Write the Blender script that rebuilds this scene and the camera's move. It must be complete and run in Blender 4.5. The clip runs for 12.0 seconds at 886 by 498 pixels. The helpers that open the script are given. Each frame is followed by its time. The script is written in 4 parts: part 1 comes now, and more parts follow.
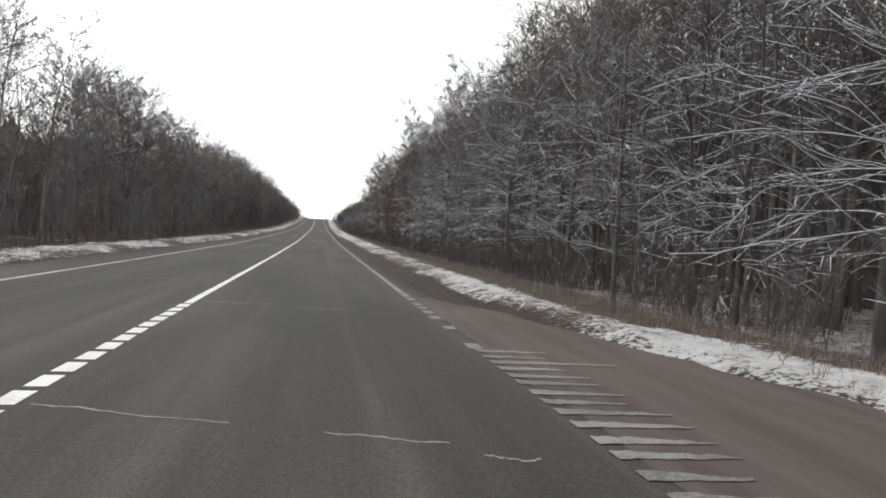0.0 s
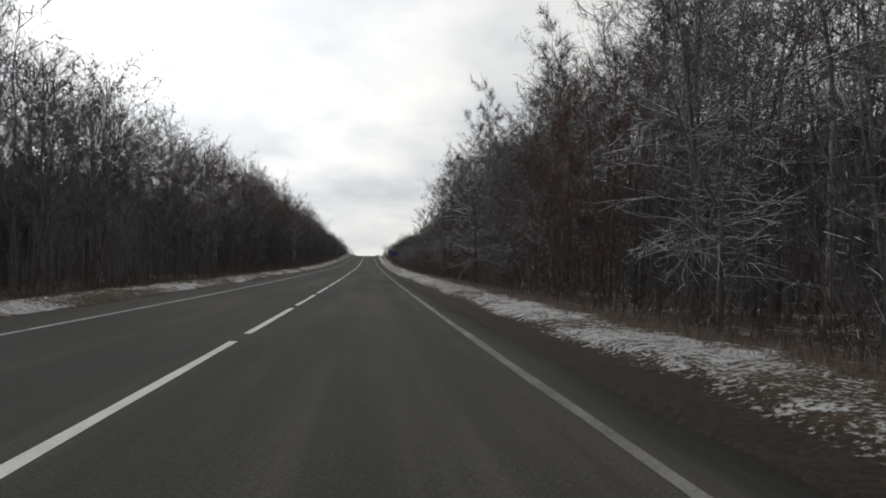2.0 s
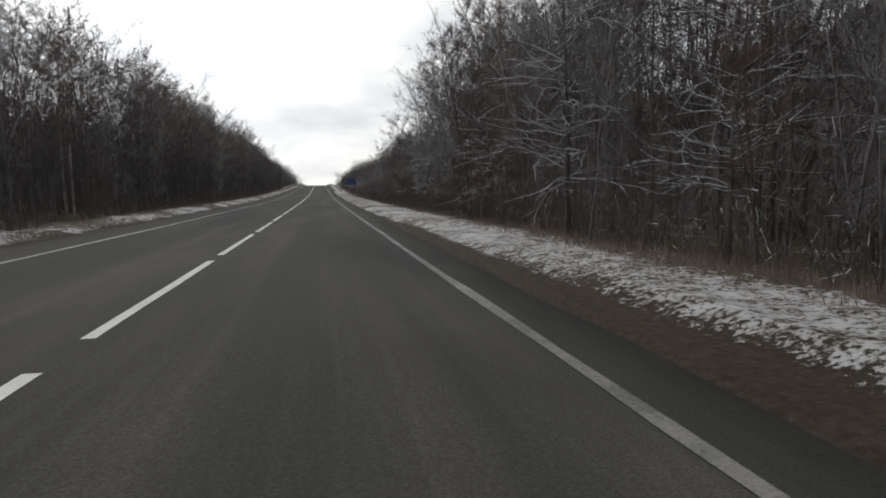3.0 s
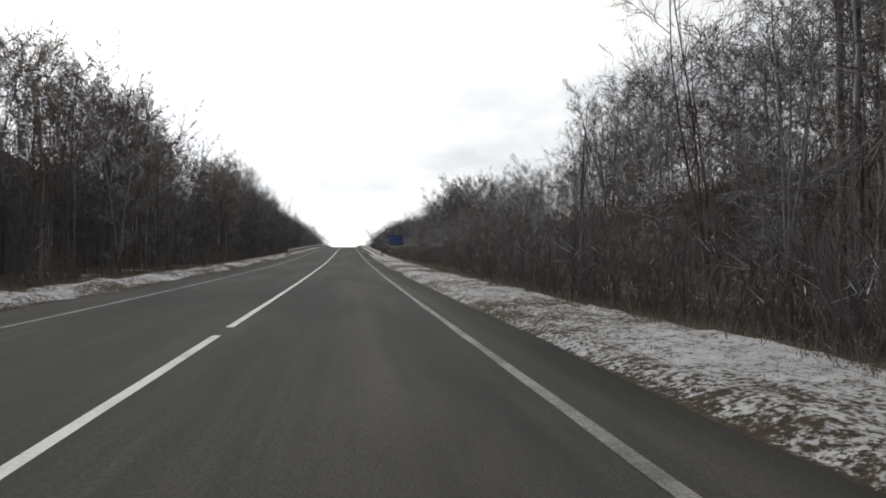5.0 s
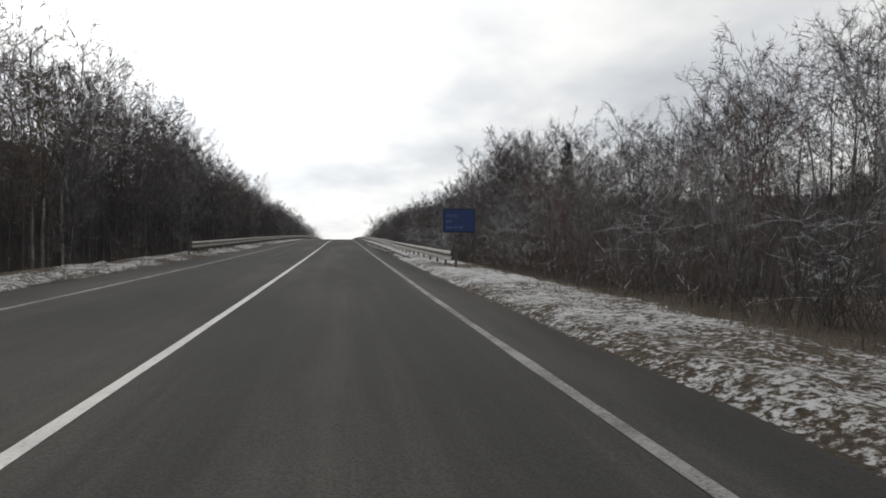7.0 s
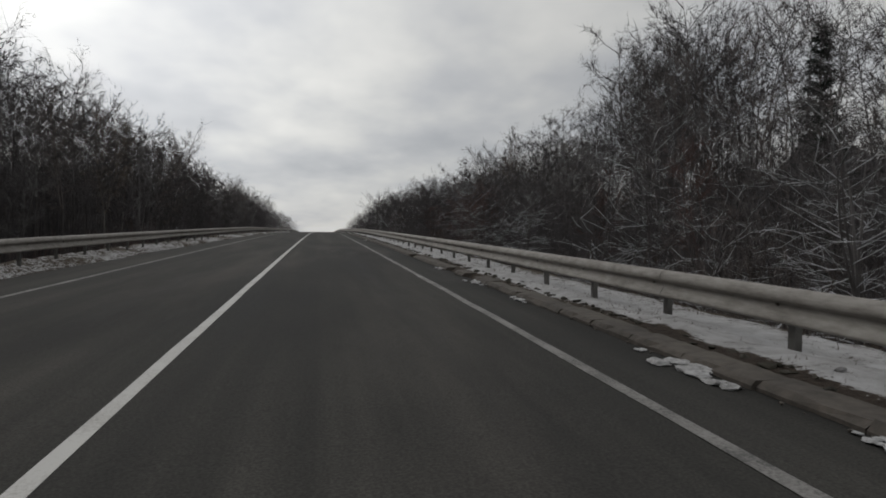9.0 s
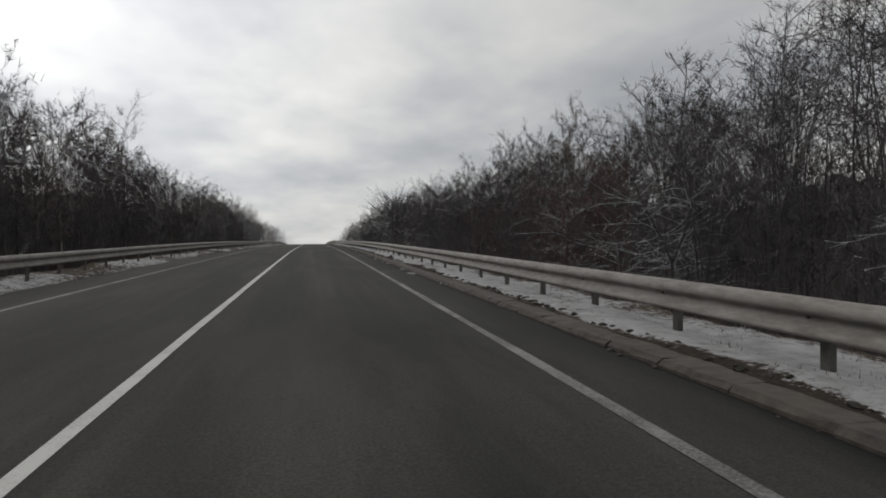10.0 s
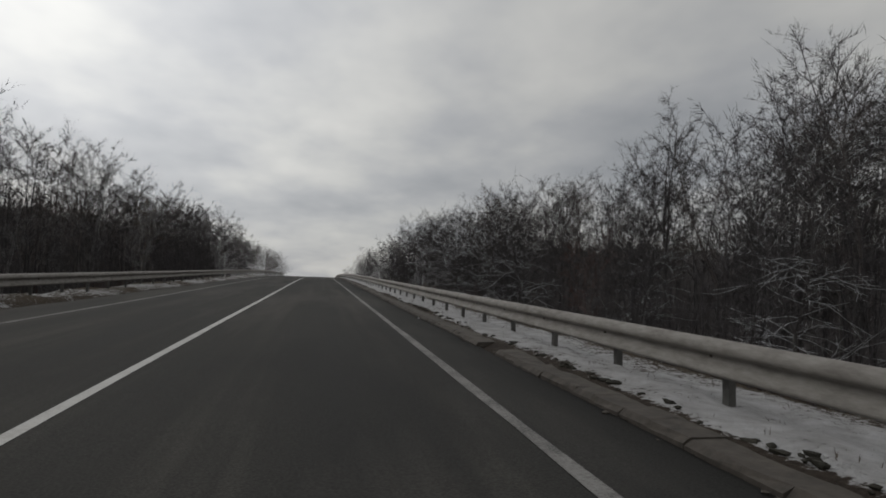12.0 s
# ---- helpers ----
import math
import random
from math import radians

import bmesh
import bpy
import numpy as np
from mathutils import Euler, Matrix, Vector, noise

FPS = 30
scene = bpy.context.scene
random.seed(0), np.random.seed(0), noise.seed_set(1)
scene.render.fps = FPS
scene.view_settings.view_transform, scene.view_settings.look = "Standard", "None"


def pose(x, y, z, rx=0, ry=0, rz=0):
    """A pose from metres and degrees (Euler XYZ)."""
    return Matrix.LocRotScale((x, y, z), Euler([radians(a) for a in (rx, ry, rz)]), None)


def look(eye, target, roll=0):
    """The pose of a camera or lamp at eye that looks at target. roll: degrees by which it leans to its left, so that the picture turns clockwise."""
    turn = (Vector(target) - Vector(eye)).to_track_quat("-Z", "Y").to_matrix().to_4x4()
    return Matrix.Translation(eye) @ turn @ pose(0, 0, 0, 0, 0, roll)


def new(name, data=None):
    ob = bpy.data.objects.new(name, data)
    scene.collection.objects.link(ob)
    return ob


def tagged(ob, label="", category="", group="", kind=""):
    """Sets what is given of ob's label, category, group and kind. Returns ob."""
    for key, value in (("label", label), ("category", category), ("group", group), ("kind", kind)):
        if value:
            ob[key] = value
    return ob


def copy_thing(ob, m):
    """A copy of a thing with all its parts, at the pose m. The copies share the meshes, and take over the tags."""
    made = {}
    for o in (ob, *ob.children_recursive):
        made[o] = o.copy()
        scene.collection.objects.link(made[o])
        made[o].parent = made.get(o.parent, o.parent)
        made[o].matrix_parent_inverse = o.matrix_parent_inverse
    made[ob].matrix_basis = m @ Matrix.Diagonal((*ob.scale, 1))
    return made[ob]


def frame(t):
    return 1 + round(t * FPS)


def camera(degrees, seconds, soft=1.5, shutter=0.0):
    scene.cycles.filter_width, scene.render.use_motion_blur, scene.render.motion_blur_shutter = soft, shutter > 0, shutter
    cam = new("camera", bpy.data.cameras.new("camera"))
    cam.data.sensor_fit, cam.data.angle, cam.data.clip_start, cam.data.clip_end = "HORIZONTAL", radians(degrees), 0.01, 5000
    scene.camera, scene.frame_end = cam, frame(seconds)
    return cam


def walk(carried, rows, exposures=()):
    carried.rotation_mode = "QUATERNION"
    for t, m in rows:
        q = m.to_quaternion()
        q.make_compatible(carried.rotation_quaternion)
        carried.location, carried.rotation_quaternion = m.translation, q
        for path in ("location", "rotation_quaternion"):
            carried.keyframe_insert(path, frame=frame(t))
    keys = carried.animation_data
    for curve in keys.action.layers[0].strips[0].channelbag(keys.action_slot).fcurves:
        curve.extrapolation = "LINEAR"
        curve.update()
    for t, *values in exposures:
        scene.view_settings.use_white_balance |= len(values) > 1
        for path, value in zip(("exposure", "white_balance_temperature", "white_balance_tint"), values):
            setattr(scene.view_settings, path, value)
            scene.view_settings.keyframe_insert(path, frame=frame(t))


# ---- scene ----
# Vertical profile of the road along y, metres, one knot every 30 m from y = -30.
KNOTS = np.array([0.82, 0.31, -0.08, -0.32, -0.36, -0.27, -0.1, 0.29, 0.93, 1.68, 2.36, 2.94, 3.31, 3.66, 3.91, 3.95, 3.74, 3.37, 2.94, 2.55, 2.23, 2.02])


def road_z(y):
    """Height of the road's surface at y (smooth cubic through the knots)."""
    y = np.asarray(y, float)
    n = len(KNOTS)
    u = (np.clip(y, -30, -30 + 30 * (n - 1) - 1e-6) + 30) / 30
    i = np.clip(u.astype(int), 1, n - 3)
    f = u - i
    a, b, c, d = KNOTS[i - 1], KNOTS[i], KNOTS[i + 1], KNOTS[i + 2]
    return b + .5 * f * (c - a + f * (2 * a - 5 * b + 4 * c - d + f * (3 * (b - c) + d - a)))


def rz(y):
    return float(road_z(np.array([y]))[0])


# ---- camera: seconds, x, y, height over the road, heading, tilt, roll ----
cam = camera(70.05, 12.0, soft=1.8)
ROWS = [
    (0.0, 1.81, 8.00, 1.155, -11.15, -1.65, -3.47),
    (0.2, 1.88, 10.20, 1.145, -8.83, -0.40, -1.96),
    (0.5, 1.82, 13.68, 1.125, -7.48, 0.21, -3.07),
    (1.0, 1.83, 22.99, 1.118, -6.78, 0.84, -2.79),
    (1.5, 1.80, 35.50, 1.121, -7.22, -0.13, -3.09),
    (2.0, 1.89, 48.09, 1.116, -6.66, 1.26, -0.91),
    (2.5, 1.89, 60.87, 1.169, -8.65, -0.42, -3.30),
    (3.0, 1.87, 73.60, 1.174, -10.88, -5.25, 0.45),
    (3.2, 1.88, 78.66, 1.169, -9.38, -3.48, 0.98),
    (4.8, 1.84, 118.67, 1.233, -8.22, 0.58, -0.18),
    (5.0, 1.86, 123.70, 1.220, -8.52, 0.52, -0.12),
    (5.5, 1.87, 136.39, 1.190, -7.61, -0.72, -0.10),
    (6.0, 1.86, 149.17, 1.216, -8.06, -0.45, -0.14),
    (6.5, 1.85, 162.04, 1.200, -7.78, -1.71, -0.22),
    (7.0, 1.76, 174.95, 1.206, -9.04, -0.10, -0.33),
    (7.2, 1.69, 180.13, 1.192, -8.99, -0.28, -1.36),
    (8.8, 1.32, 221.59, 1.271, -9.88, -0.26, -0.24),
    (9.0, 1.32, 226.77, 1.237, -10.92, -1.01, -0.29),
    (9.5, 1.37, 239.77, 1.238, -11.16, -1.58, 0.11),
    (10.0, 1.49, 252.77, 1.239, -11.70, -0.31, 0.80),
    (10.5, 1.64, 265.79, 1.224, -11.82, -0.47, -0.22),
    (11.0, 1.85, 278.82, 1.185, -12.05, 0.34, -2.29),
    (11.5, 1.94, 291.84, 1.194, -11.44, 2.01, -1.57),
    (12.0, 1.95, 304.87, 1.188, -10.94, 2.78, -1.90),
]
EXPOSURES = [(0.0, 0.86), (0.5, 0.16), (1.0, -0.13), (1.5, -0.06), (2.0, -0.3), (2.5, -0.51), (3.0, -0.01), (5.0, 0.24), (5.5, 0.24), (6.0, -0.56), (6.5, -0.69), (7.0, 0.04), (9.0, -0.74), (9.5, -0.55), (10.0, -0.64), (10.5, -0.56), (11.0, -0.24), (11.5, -0.13), (12.0, -1.01)]
walk(cam, [(t, pose(x, y, rz(y) + h, 90 + tilt, 0, heading) @ pose(0, 0, 0, 0, 0, -roll))
           for t, x, y, h, heading, tilt, roll in ROWS], EXPOSURES)

# ---- world: overcast winter sky, brighter to the left of the road where the sun stands behind cloud ----
SUN_AZ, SUN_EL = radians(-38), radians(32)          # from the road's direction (+y), to the left
SUN_DIR = Vector((math.sin(SUN_AZ) * math.cos(SUN_EL), math.cos(SUN_AZ) * math.cos(SUN_EL), math.sin(SUN_EL)))


def link(nt, a, b):
    nt.links.new(a, b)


def nd(nt, kind, **values):
    """A node of that kind; values set its sockets by name (spaces as _) or its properties."""
    n = nt.nodes.new(kind)
    for key, value in values.items():
        name = key.replace("_", " ")
        if name in n.inputs:
            n.inputs[name].default_value = value
        elif key == "op":
            n.operation = value
        elif key == "mode":
            n.data_type = value
    return n


def ramp(nt, source, stops):
    n = nt.nodes.new("ShaderNodeValToRGB")
    el = n.color_ramp.elements
    while len(el) < len(stops):
        el.new(0.5)
    for e, (p, c) in zip(el, stops):
        e.position = p
        e.color = (*c, 1) if len(c) == 3 else c
    link(nt, source, n.inputs[0])
    return n.outputs[0]


def mixrgb(nt, fac, a, b, blend="MIX"):
    n = nt.nodes.new("ShaderNodeMix")
    n.data_type, n.blend_type = "RGBA", blend
    for sock, v in ((n.inputs[0], fac), (n.inputs[6], a), (n.inputs[7], b)):
        if hasattr(v, "is_linked"):
            link(nt, v, sock)
        elif isinstance(v, (int, float)):
            sock.default_value = v
        else:
            sock.default_value = (*v, 1)
    return n.outputs[2]


def calc(nt, op, a, b=None, clamp=False):
    n = nt.nodes.new("ShaderNodeMath")
    n.operation, n.use_clamp = op, clamp
    for sock, v in ((n.inputs[0], a), (n.inputs[1], b)):
        if v is None:
            continue
        if hasattr(v, "is_linked"):
            link(nt, v, sock)
        else:
            sock.default_value = v
    return n.outputs[0]


def noise_at(nt, vec, scale, detail=4.0, rough=0.55, stretch=None):
    if stretch:
        m = nt.nodes.new("ShaderNodeMapping")
        m.inputs["Scale"].default_value = stretch
        link(nt, vec, m.inputs[0])
        vec = m.outputs[0]
    n = nt.nodes.new("ShaderNodeTexNoise")
    n.inputs["Scale"].default_value, n.inputs["Detail"].default_value, n.inputs["Roughness"].default_value = scale, detail, rough
    link(nt, vec, n.inputs["Vector"])
    return n.outputs["Fac"]


def make_world():
    w = bpy.data.worlds.new("overcast_sky")
    scene.world = w
    w.use_nodes = True
    nt = w.node_tree
    nt.nodes.clear()
    out = nt.nodes.new("ShaderNodeOutputWorld")
    co = nt.nodes.new("ShaderNodeTexCoord").outputs["Generated"]
    sky = nt.nodes.new("ShaderNodeTexSky")
    sky.sky_type, sky.sun_disc = "NISHITA", False
    sky.sun_elevation, sky.sun_rotation = SUN_EL, SUN_AZ
    clear = nt.nodes.new("ShaderNodeBackground")
    clear.inputs[1].default_value = 0.08
    link(nt, sky.outputs[0], clear.inputs[0])
    # cloud sheet: the direction laid onto a flat layer overhead
    sep = nt.nodes.new("ShaderNodeSeparateXYZ")
    link(nt, co, sep.inputs[0])
    up = calc(nt, "ADD", calc(nt, "MAXIMUM", sep.outputs[2], 0.0), 0.22)
    flat = nt.nodes.new("ShaderNodeCombineXYZ")
    link(nt, calc(nt, "DIVIDE", sep.outputs[0], up), flat.inputs[0])
    link(nt, calc(nt, "DIVIDE", sep.outputs[1], up), flat.inputs[1])
    big = noise_at(nt, flat.outputs[0], 0.9, 4.0, 0.5, (1.0, 0.8, 1))
    small = noise_at(nt, flat.outputs[0], 2.4, 4.0, 0.55, (0.9, 0.75, 1))
    mixed = calc(nt, "ADD", calc(nt, "MULTIPLY", big, 0.7), calc(nt, "MULTIPLY", small, 0.3))
    cloud = ramp(nt, mixed, [(0.37, (0.53, 0.55, 0.578)), (0.46, (0.67, 0.682, 0.698)), (0.54, (0.83, 0.832, 0.815)), (0.64, (1.0, 0.99, 0.95))])
    # glow of the hidden sun
    dot = nt.nodes.new("ShaderNodeVectorMath")
    dot.operation = "DOT_PRODUCT"
    link(nt, co, dot.inputs[0])
    dot.inputs[1].default_value = SUN_DIR
    near = calc(nt, "POWER", calc(nt, "MAXIMUM", dot.outputs["Value"], 0.0), 5.0)
    bright = calc(nt, "ADD", calc(nt, "MULTIPLY", near, 1.75), 1.04)
    over = nt.nodes.new("ShaderNodeBackground")
    link(nt, cloud, over.inputs[0])
    link(nt, bright, over.inputs[1])
    mix = nt.nodes.new("ShaderNodeMixShader")
    mix.inputs[0].default_value = 0.93
    link(nt, clear.outputs[0], mix.inputs[1])
    link(nt, over.outputs[0], mix.inputs[2])
    link(nt, mix.outputs[0], out.inputs[0])


make_world()
sun = new("sun", bpy.data.lights.new("sun", "SUN"))
sun.data.energy, sun.data.angle, sun.data.color = 0.5, radians(25), (1.0, 0.96, 0.90)
sun.matrix_world = look(SUN_DIR * 100, (0, 0, 0))


# ---- materials ----
def material(name):
    m = bpy.data.materials.new(name)
    m.use_nodes = True
    nt = m.node_tree
    b = nt.nodes["Principled BSDF"]
    return m, nt, b


def position(nt):
    return nt.nodes.new("ShaderNodeNewGeometry").outputs["Position"]


def bump(nt, b, height, strength=0.3, dist=0.02):
    n = nt.nodes.new("ShaderNodeBump")
    n.inputs["Strength"].default_value, n.inputs["Distance"].default_value = strength, dist
    link(nt, height, n.inputs["Height"])
    link(nt, n.outputs[0], b.inputs["Normal"])


def bark_material(name, dark, light, snow=0.5, scale=9.0):
    """Bark with grain along the stem; snow lies on what faces up."""
    m, nt, b = material(name)
    geo = nt.nodes.new("ShaderNodeNewGeometry")
    pos = geo.outputs["Position"]
    grain = noise_at(nt, pos, scale, 5, 0.65, (1, 1, 0.25))
    info = nt.nodes.new("ShaderNodeObjectInfo")
    base = ramp(nt, grain, [(0.3, dark), (0.7, light)])
    tone = calc(nt, "ADD", calc(nt, "MULTIPLY", info.outputs["Random"], 0.6), 0.7)
    hsv = nt.nodes.new("ShaderNodeHueSaturation")
    link(nt, tone, hsv.inputs["Value"])
    link(nt, base, hsv.inputs["Color"])
    sep = nt.nodes.new("ShaderNodeSeparateXYZ")
    link(nt, geo.outputs["Normal"], sep.inputs[0])
    patch = noise_at(nt, pos, 1.3, 4, 0.7)
    lie = calc(nt, "ADD", sep.outputs[2], calc(nt, "MULTIPLY", calc(nt, "SUBTRACT", patch, 0.5), 1.6))
    mask = nt.nodes.new("ShaderNodeMapRange")
    link(nt, lie, mask.inputs[0])
    mask.inputs[1].default_value, mask.inputs[2].default_value = 1.15 - snow, 1.35 - snow
    col = mixrgb(nt, mask.outputs[0], hsv.outputs[0], (0.64, 0.655, 0.685))
    link(nt, col, b.inputs["Base Color"])
    b.inputs["Roughness"].default_value = 0.9
    bump(nt, b, grain, 0.5, 0.02)
    return m


def asphalt_material():
    m, nt, b = material("worn_asphalt")
    pos = position(nt)
    fine = noise_at(nt, pos, 55, 3, 0.7)
    mid = noise_at(nt, pos, 2.2, 5, 0.6)
    streak = noise_at(nt, pos, 1.0, 5, 0.6, (1.5, 0.035, 1))
    stain = noise_at(nt, pos, 0.22, 4, 0.55, (1.0, 0.3, 1))
    base = ramp(nt, streak, [(0.32, (0.026, 0.0253, 0.0234)), (0.50, (0.046, 0.0446, 0.0405)), (0.68, (0.084, 0.0800, 0.0720))])
    base = mixrgb(nt, calc(nt, "MULTIPLY", mid, 0.5), base, (0.042, 0.040, 0.037))
    base = mixrgb(nt, ramp(nt, stain, [(0.48, (0, 0, 0)), (0.66, (0.75, 0.75, 0.75))]), base, (0.028, 0.0275, 0.027))
    dust = noise_at(nt, pos, 0.5, 5, 0.6, (1.0, 0.16, 1))
    base = mixrgb(nt, ramp(nt, dust, [(0.50, (0, 0, 0)), (0.70, (0.55, 0.55, 0.55))]), base, (0.090, 0.083, 0.075))
    speck = ramp(nt, fine, [(0.35, (0.72, 0.72, 0.72)), (0.7, (1.35, 1.35, 1.35))])
    base = mixrgb(nt, 1.0, base, speck, "MULTIPLY")
    link(nt, base, b.inputs["Base Color"])
    link(nt, ramp(nt, streak, [(0.3, (0.78, 0.78, 0.78)), (0.7, (0.95, 0.95, 0.95))]), b.inputs["Roughness"])
    b.inputs["Specular IOR Level"].default_value = 0.12
    bump(nt, b, fine, 0.35, 0.006)
    return m


def paint_material(name, wear, tone=1.0):
    """White road paint, worn through to the asphalt in grains."""
    m, nt, b = material(name)
    pos = position(nt)
    fine = noise_at(nt, pos, 38, 4, 0.75)
    mid = noise_at(nt, pos, 1.6, 4, 0.6)
    k = calc(nt, "ADD", calc(nt, "MULTIPLY", fine, 0.6), calc(nt, "MULTIPLY", mid, 0.5))
    col = ramp(nt, k, [(wear - 0.06, (0.075, 0.073, 0.07)), (wear + 0.05, (0.38 * tone, 0.365 * tone, 0.345 * tone)), (wear + 0.22, (0.54 * tone, 0.53 * tone, 0.51 * tone))])
    link(nt, col, b.inputs["Base Color"])
    b.inputs["Roughness"].default_value = 0.75
    bump(nt, b, fine, 0.2, 0.004)
    return m


def ground_material():
    """Verge: mud by the road, patchy snow over dead grass, leaf litter under the trees."""
    m, nt, b = material("snowy_ground")
    geo = nt.nodes.new("ShaderNodeNewGeometry")
    pos = geo.outputs["Position"]
    at = nt.nodes.new("ShaderNodeAttribute")
    at.attribute_name = "snow"
    mud = nt.nodes.new("ShaderNodeAttribute")
    mud.attribute_name = "mud"
    n1 = noise_at(nt, pos, 3.0, 6, 0.68)
    n2 = noise_at(nt, pos, 14, 5, 0.7)
    n3 = noise_at(nt, pos, 0.5, 4, 0.55)
    litter = ramp(nt, n2, [(0.3, (0.035, 0.026, 0.018)), (0.55, (0.085, 0.066, 0.046)), (0.75, (0.125, 0.104, 0.078))])
    wet = ramp(nt, n2, [(0.3, (0.022, 0.016, 0.012)), (0.7, (0.062, 0.048, 0.038))])
    base = mixrgb(nt, mud.outputs["Fac"], litter, wet)
    sep = nt.nodes.new("ShaderNodeSeparateXYZ")
    link(nt, geo.outputs["Normal"], sep.inputs[0])
    k = calc(nt, "ADD", calc(nt, "MULTIPLY", n1, 0.75), calc(nt, "MULTIPLY", n2, 1.5))
    k = calc(nt, "ADD", k, calc(nt, "MULTIPLY", n3, 0.35))
    k = calc(nt, "ADD", k, calc(nt, "SUBTRACT", at.outputs["Fac"], 1.80))
    k = calc(nt, "ADD", k, calc(nt, "MULTIPLY", calc(nt, "SUBTRACT", sep.outputs[2], 0.95), 1.2))
    mask = nt.nodes.new("ShaderNodeMapRange")
    link(nt, k, mask.inputs[0])
    mask.inputs[1].default_value, mask.inputs[2].default_value = -0.05, 0.10
    col = mixrgb(nt, mask.outputs[0], base, ramp(nt, n1, [(0.3, (0.33, 0.32, 0.315)), (0.7, (0.57, 0.568, 0.575))]))
    link(nt, col, b.inputs["Base Color"])
    b.inputs["Roughness"].default_value = 0.9
    b.inputs["Specular IOR Level"].default_value = 0.2
    bump(nt, b, k, 0.9, 0.06)
    return m


def plain(name, a, c, scale=6.0, rough=0.7, metal=0.0, stretch=None, relief=0.3, depth=0.01):
    m, nt, b = material(name)
    pos = position(nt)
    n = noise_at(nt, pos, scale, 5, 0.65, stretch)
    n2 = noise_at(nt, pos, scale * 0.13, 3, 0.5)
    k = calc(nt, "ADD", calc(nt, "MULTIPLY", n, 0.65), calc(nt, "MULTIPLY", n2, 0.35))
    link(nt, ramp(nt, k, [(0.32, a), (0.68, c)]), b.inputs["Base Color"])
    b.inputs["Roughness"].default_value, b.inputs["Metallic"].default_value = rough, metal
    bump(nt, b, n, relief, depth)
    return m


ASPHALT = asphalt_material()
PAINT = paint_material("white_road_paint", 0.36)
PAINT_WORN = paint_material("worn_road_paint", 0.53, 0.50)
PAINT_SIDE = paint_material("side_road_paint", 0.46, 0.68)
PAINT_DIM = paint_material("dim_road_paint", 0.54, 0.40)
PAINT_FADED = paint_material("faded_road_paint", 0.55, 0.42)
GROUND = ground_material()
BARK = bark_material("grey_brown_bark", (0.0455, 0.0430, 0.0417), (0.1265, 0.1176, 0.1126), 0.45)
TWIG = bark_material("snowy_twigs", (0.0531, 0.0493, 0.0493), (0.1328, 0.1227, 0.1214), 0.49, 5.0)
# bare twigs: colour raised to stand in for haze, which has no volume here
TWIG_BARE = bark_material("bare_twigs", (0.092, 0.089, 0.091), (0.238, 0.227, 0.228), 0.12, 5.0)
TWIG_DARK = bark_material("dark_twigs", (0.040, 0.037, 0.039), (0.098, 0.089, 0.092), 0.14, 5.0)
TWIG_BROWN = bark_material("brown_grey_twigs", (0.066, 0.056, 0.053), (0.160, 0.138, 0.130), 0.16, 5.0)
BIRCH_BARK = bark_material("pale_birch_bark", (0.10, 0.09, 0.085), (0.36, 0.34, 0.31), 0.1, 5.0)
BIRCH_TWIG = bark_material("birch_twigs", (0.0858, 0.0658, 0.0515), (0.1859, 0.1502, 0.1173), 0.2, 5.0)
THICKET = bark_material("dense_grey_wood", (0.045, 0.041, 0.041), (0.115, 0.105, 0.103), 0.0, 1.6)
BRUSH = bark_material("brown_brush", (0.0605, 0.0473, 0.0407), (0.1485, 0.1188, 0.1045), 0.44, 5.0)
RUSSET = bark_material("russet_twigs", (0.058, 0.034, 0.030), (0.130, 0.078, 0.070), 0.26, 5.0)
NEEDLE = bark_material("spruce_needles", (0.012, 0.022, 0.016), (0.035, 0.052, 0.036), 0.18, 8.0)
LEAF = plain("dry_leaf", (0.045, 0.026, 0.014), (0.11, 0.065, 0.035), 9)
PALE_GRASS = plain("russet_dry_grass", (0.105, 0.078, 0.070), (0.235, 0.178, 0.160), 5)
GRASS = plain("dry_grass", (0.070, 0.054, 0.040), (0.165, 0.132, 0.098), 5)
STEEL = plain("dirty_galvanised_steel", (0.145, 0.130, 0.115), (0.330, 0.312, 0.288), 11.0, 0.75, 0.0, (1, 0.35, 1.5), 0.5, 0.006)
POST = plain("grey_steel_post", (0.07, 0.068, 0.065), (0.16, 0.155, 0.145), 5.0, 0.6, 0.3)
BOLT = plain("dark_bolt", (0.04, 0.035, 0.03), (0.09, 0.075, 0.06), 12, 0.6, 0.5)
CONCRETE = plain("weathered_concrete", (0.036, 0.031, 0.027), (0.108, 0.093, 0.078), 7, 0.92, 0, None, 0.7, 0.015)
BLUE = plain("blue_sign_face", (0.0098, 0.0295, 0.1066), (0.0164, 0.0451, 0.1476), 2.0, 0.45)
NAVY = plain("dark_blue_rim", (0.008, 0.018, 0.055), (0.013, 0.027, 0.075), 4, 0.5)
PALE_BLUE = plain("pale_sign_bars", (0.0525, 0.0825, 0.1800), (0.0750, 0.1125, 0.2250), 9, 0.5)
SEALER = plain("pale_crack_filler", (0.12, 0.115, 0.105), (0.24, 0.23, 0.215), 9, 0.85)
DUSTY = plain("dusty_brown_asphalt", (0.026, 0.019, 0.016), (0.078, 0.058, 0.049), 1.5, 0.92, 0, (2.4, 0.22, 1), 0.7, 0.02)
SNOW = plain("old_snow", (0.20, 0.195, 0.19), (0.46, 0.46, 0.465), 14, 0.85, 0, None, 0.6, 0.03)
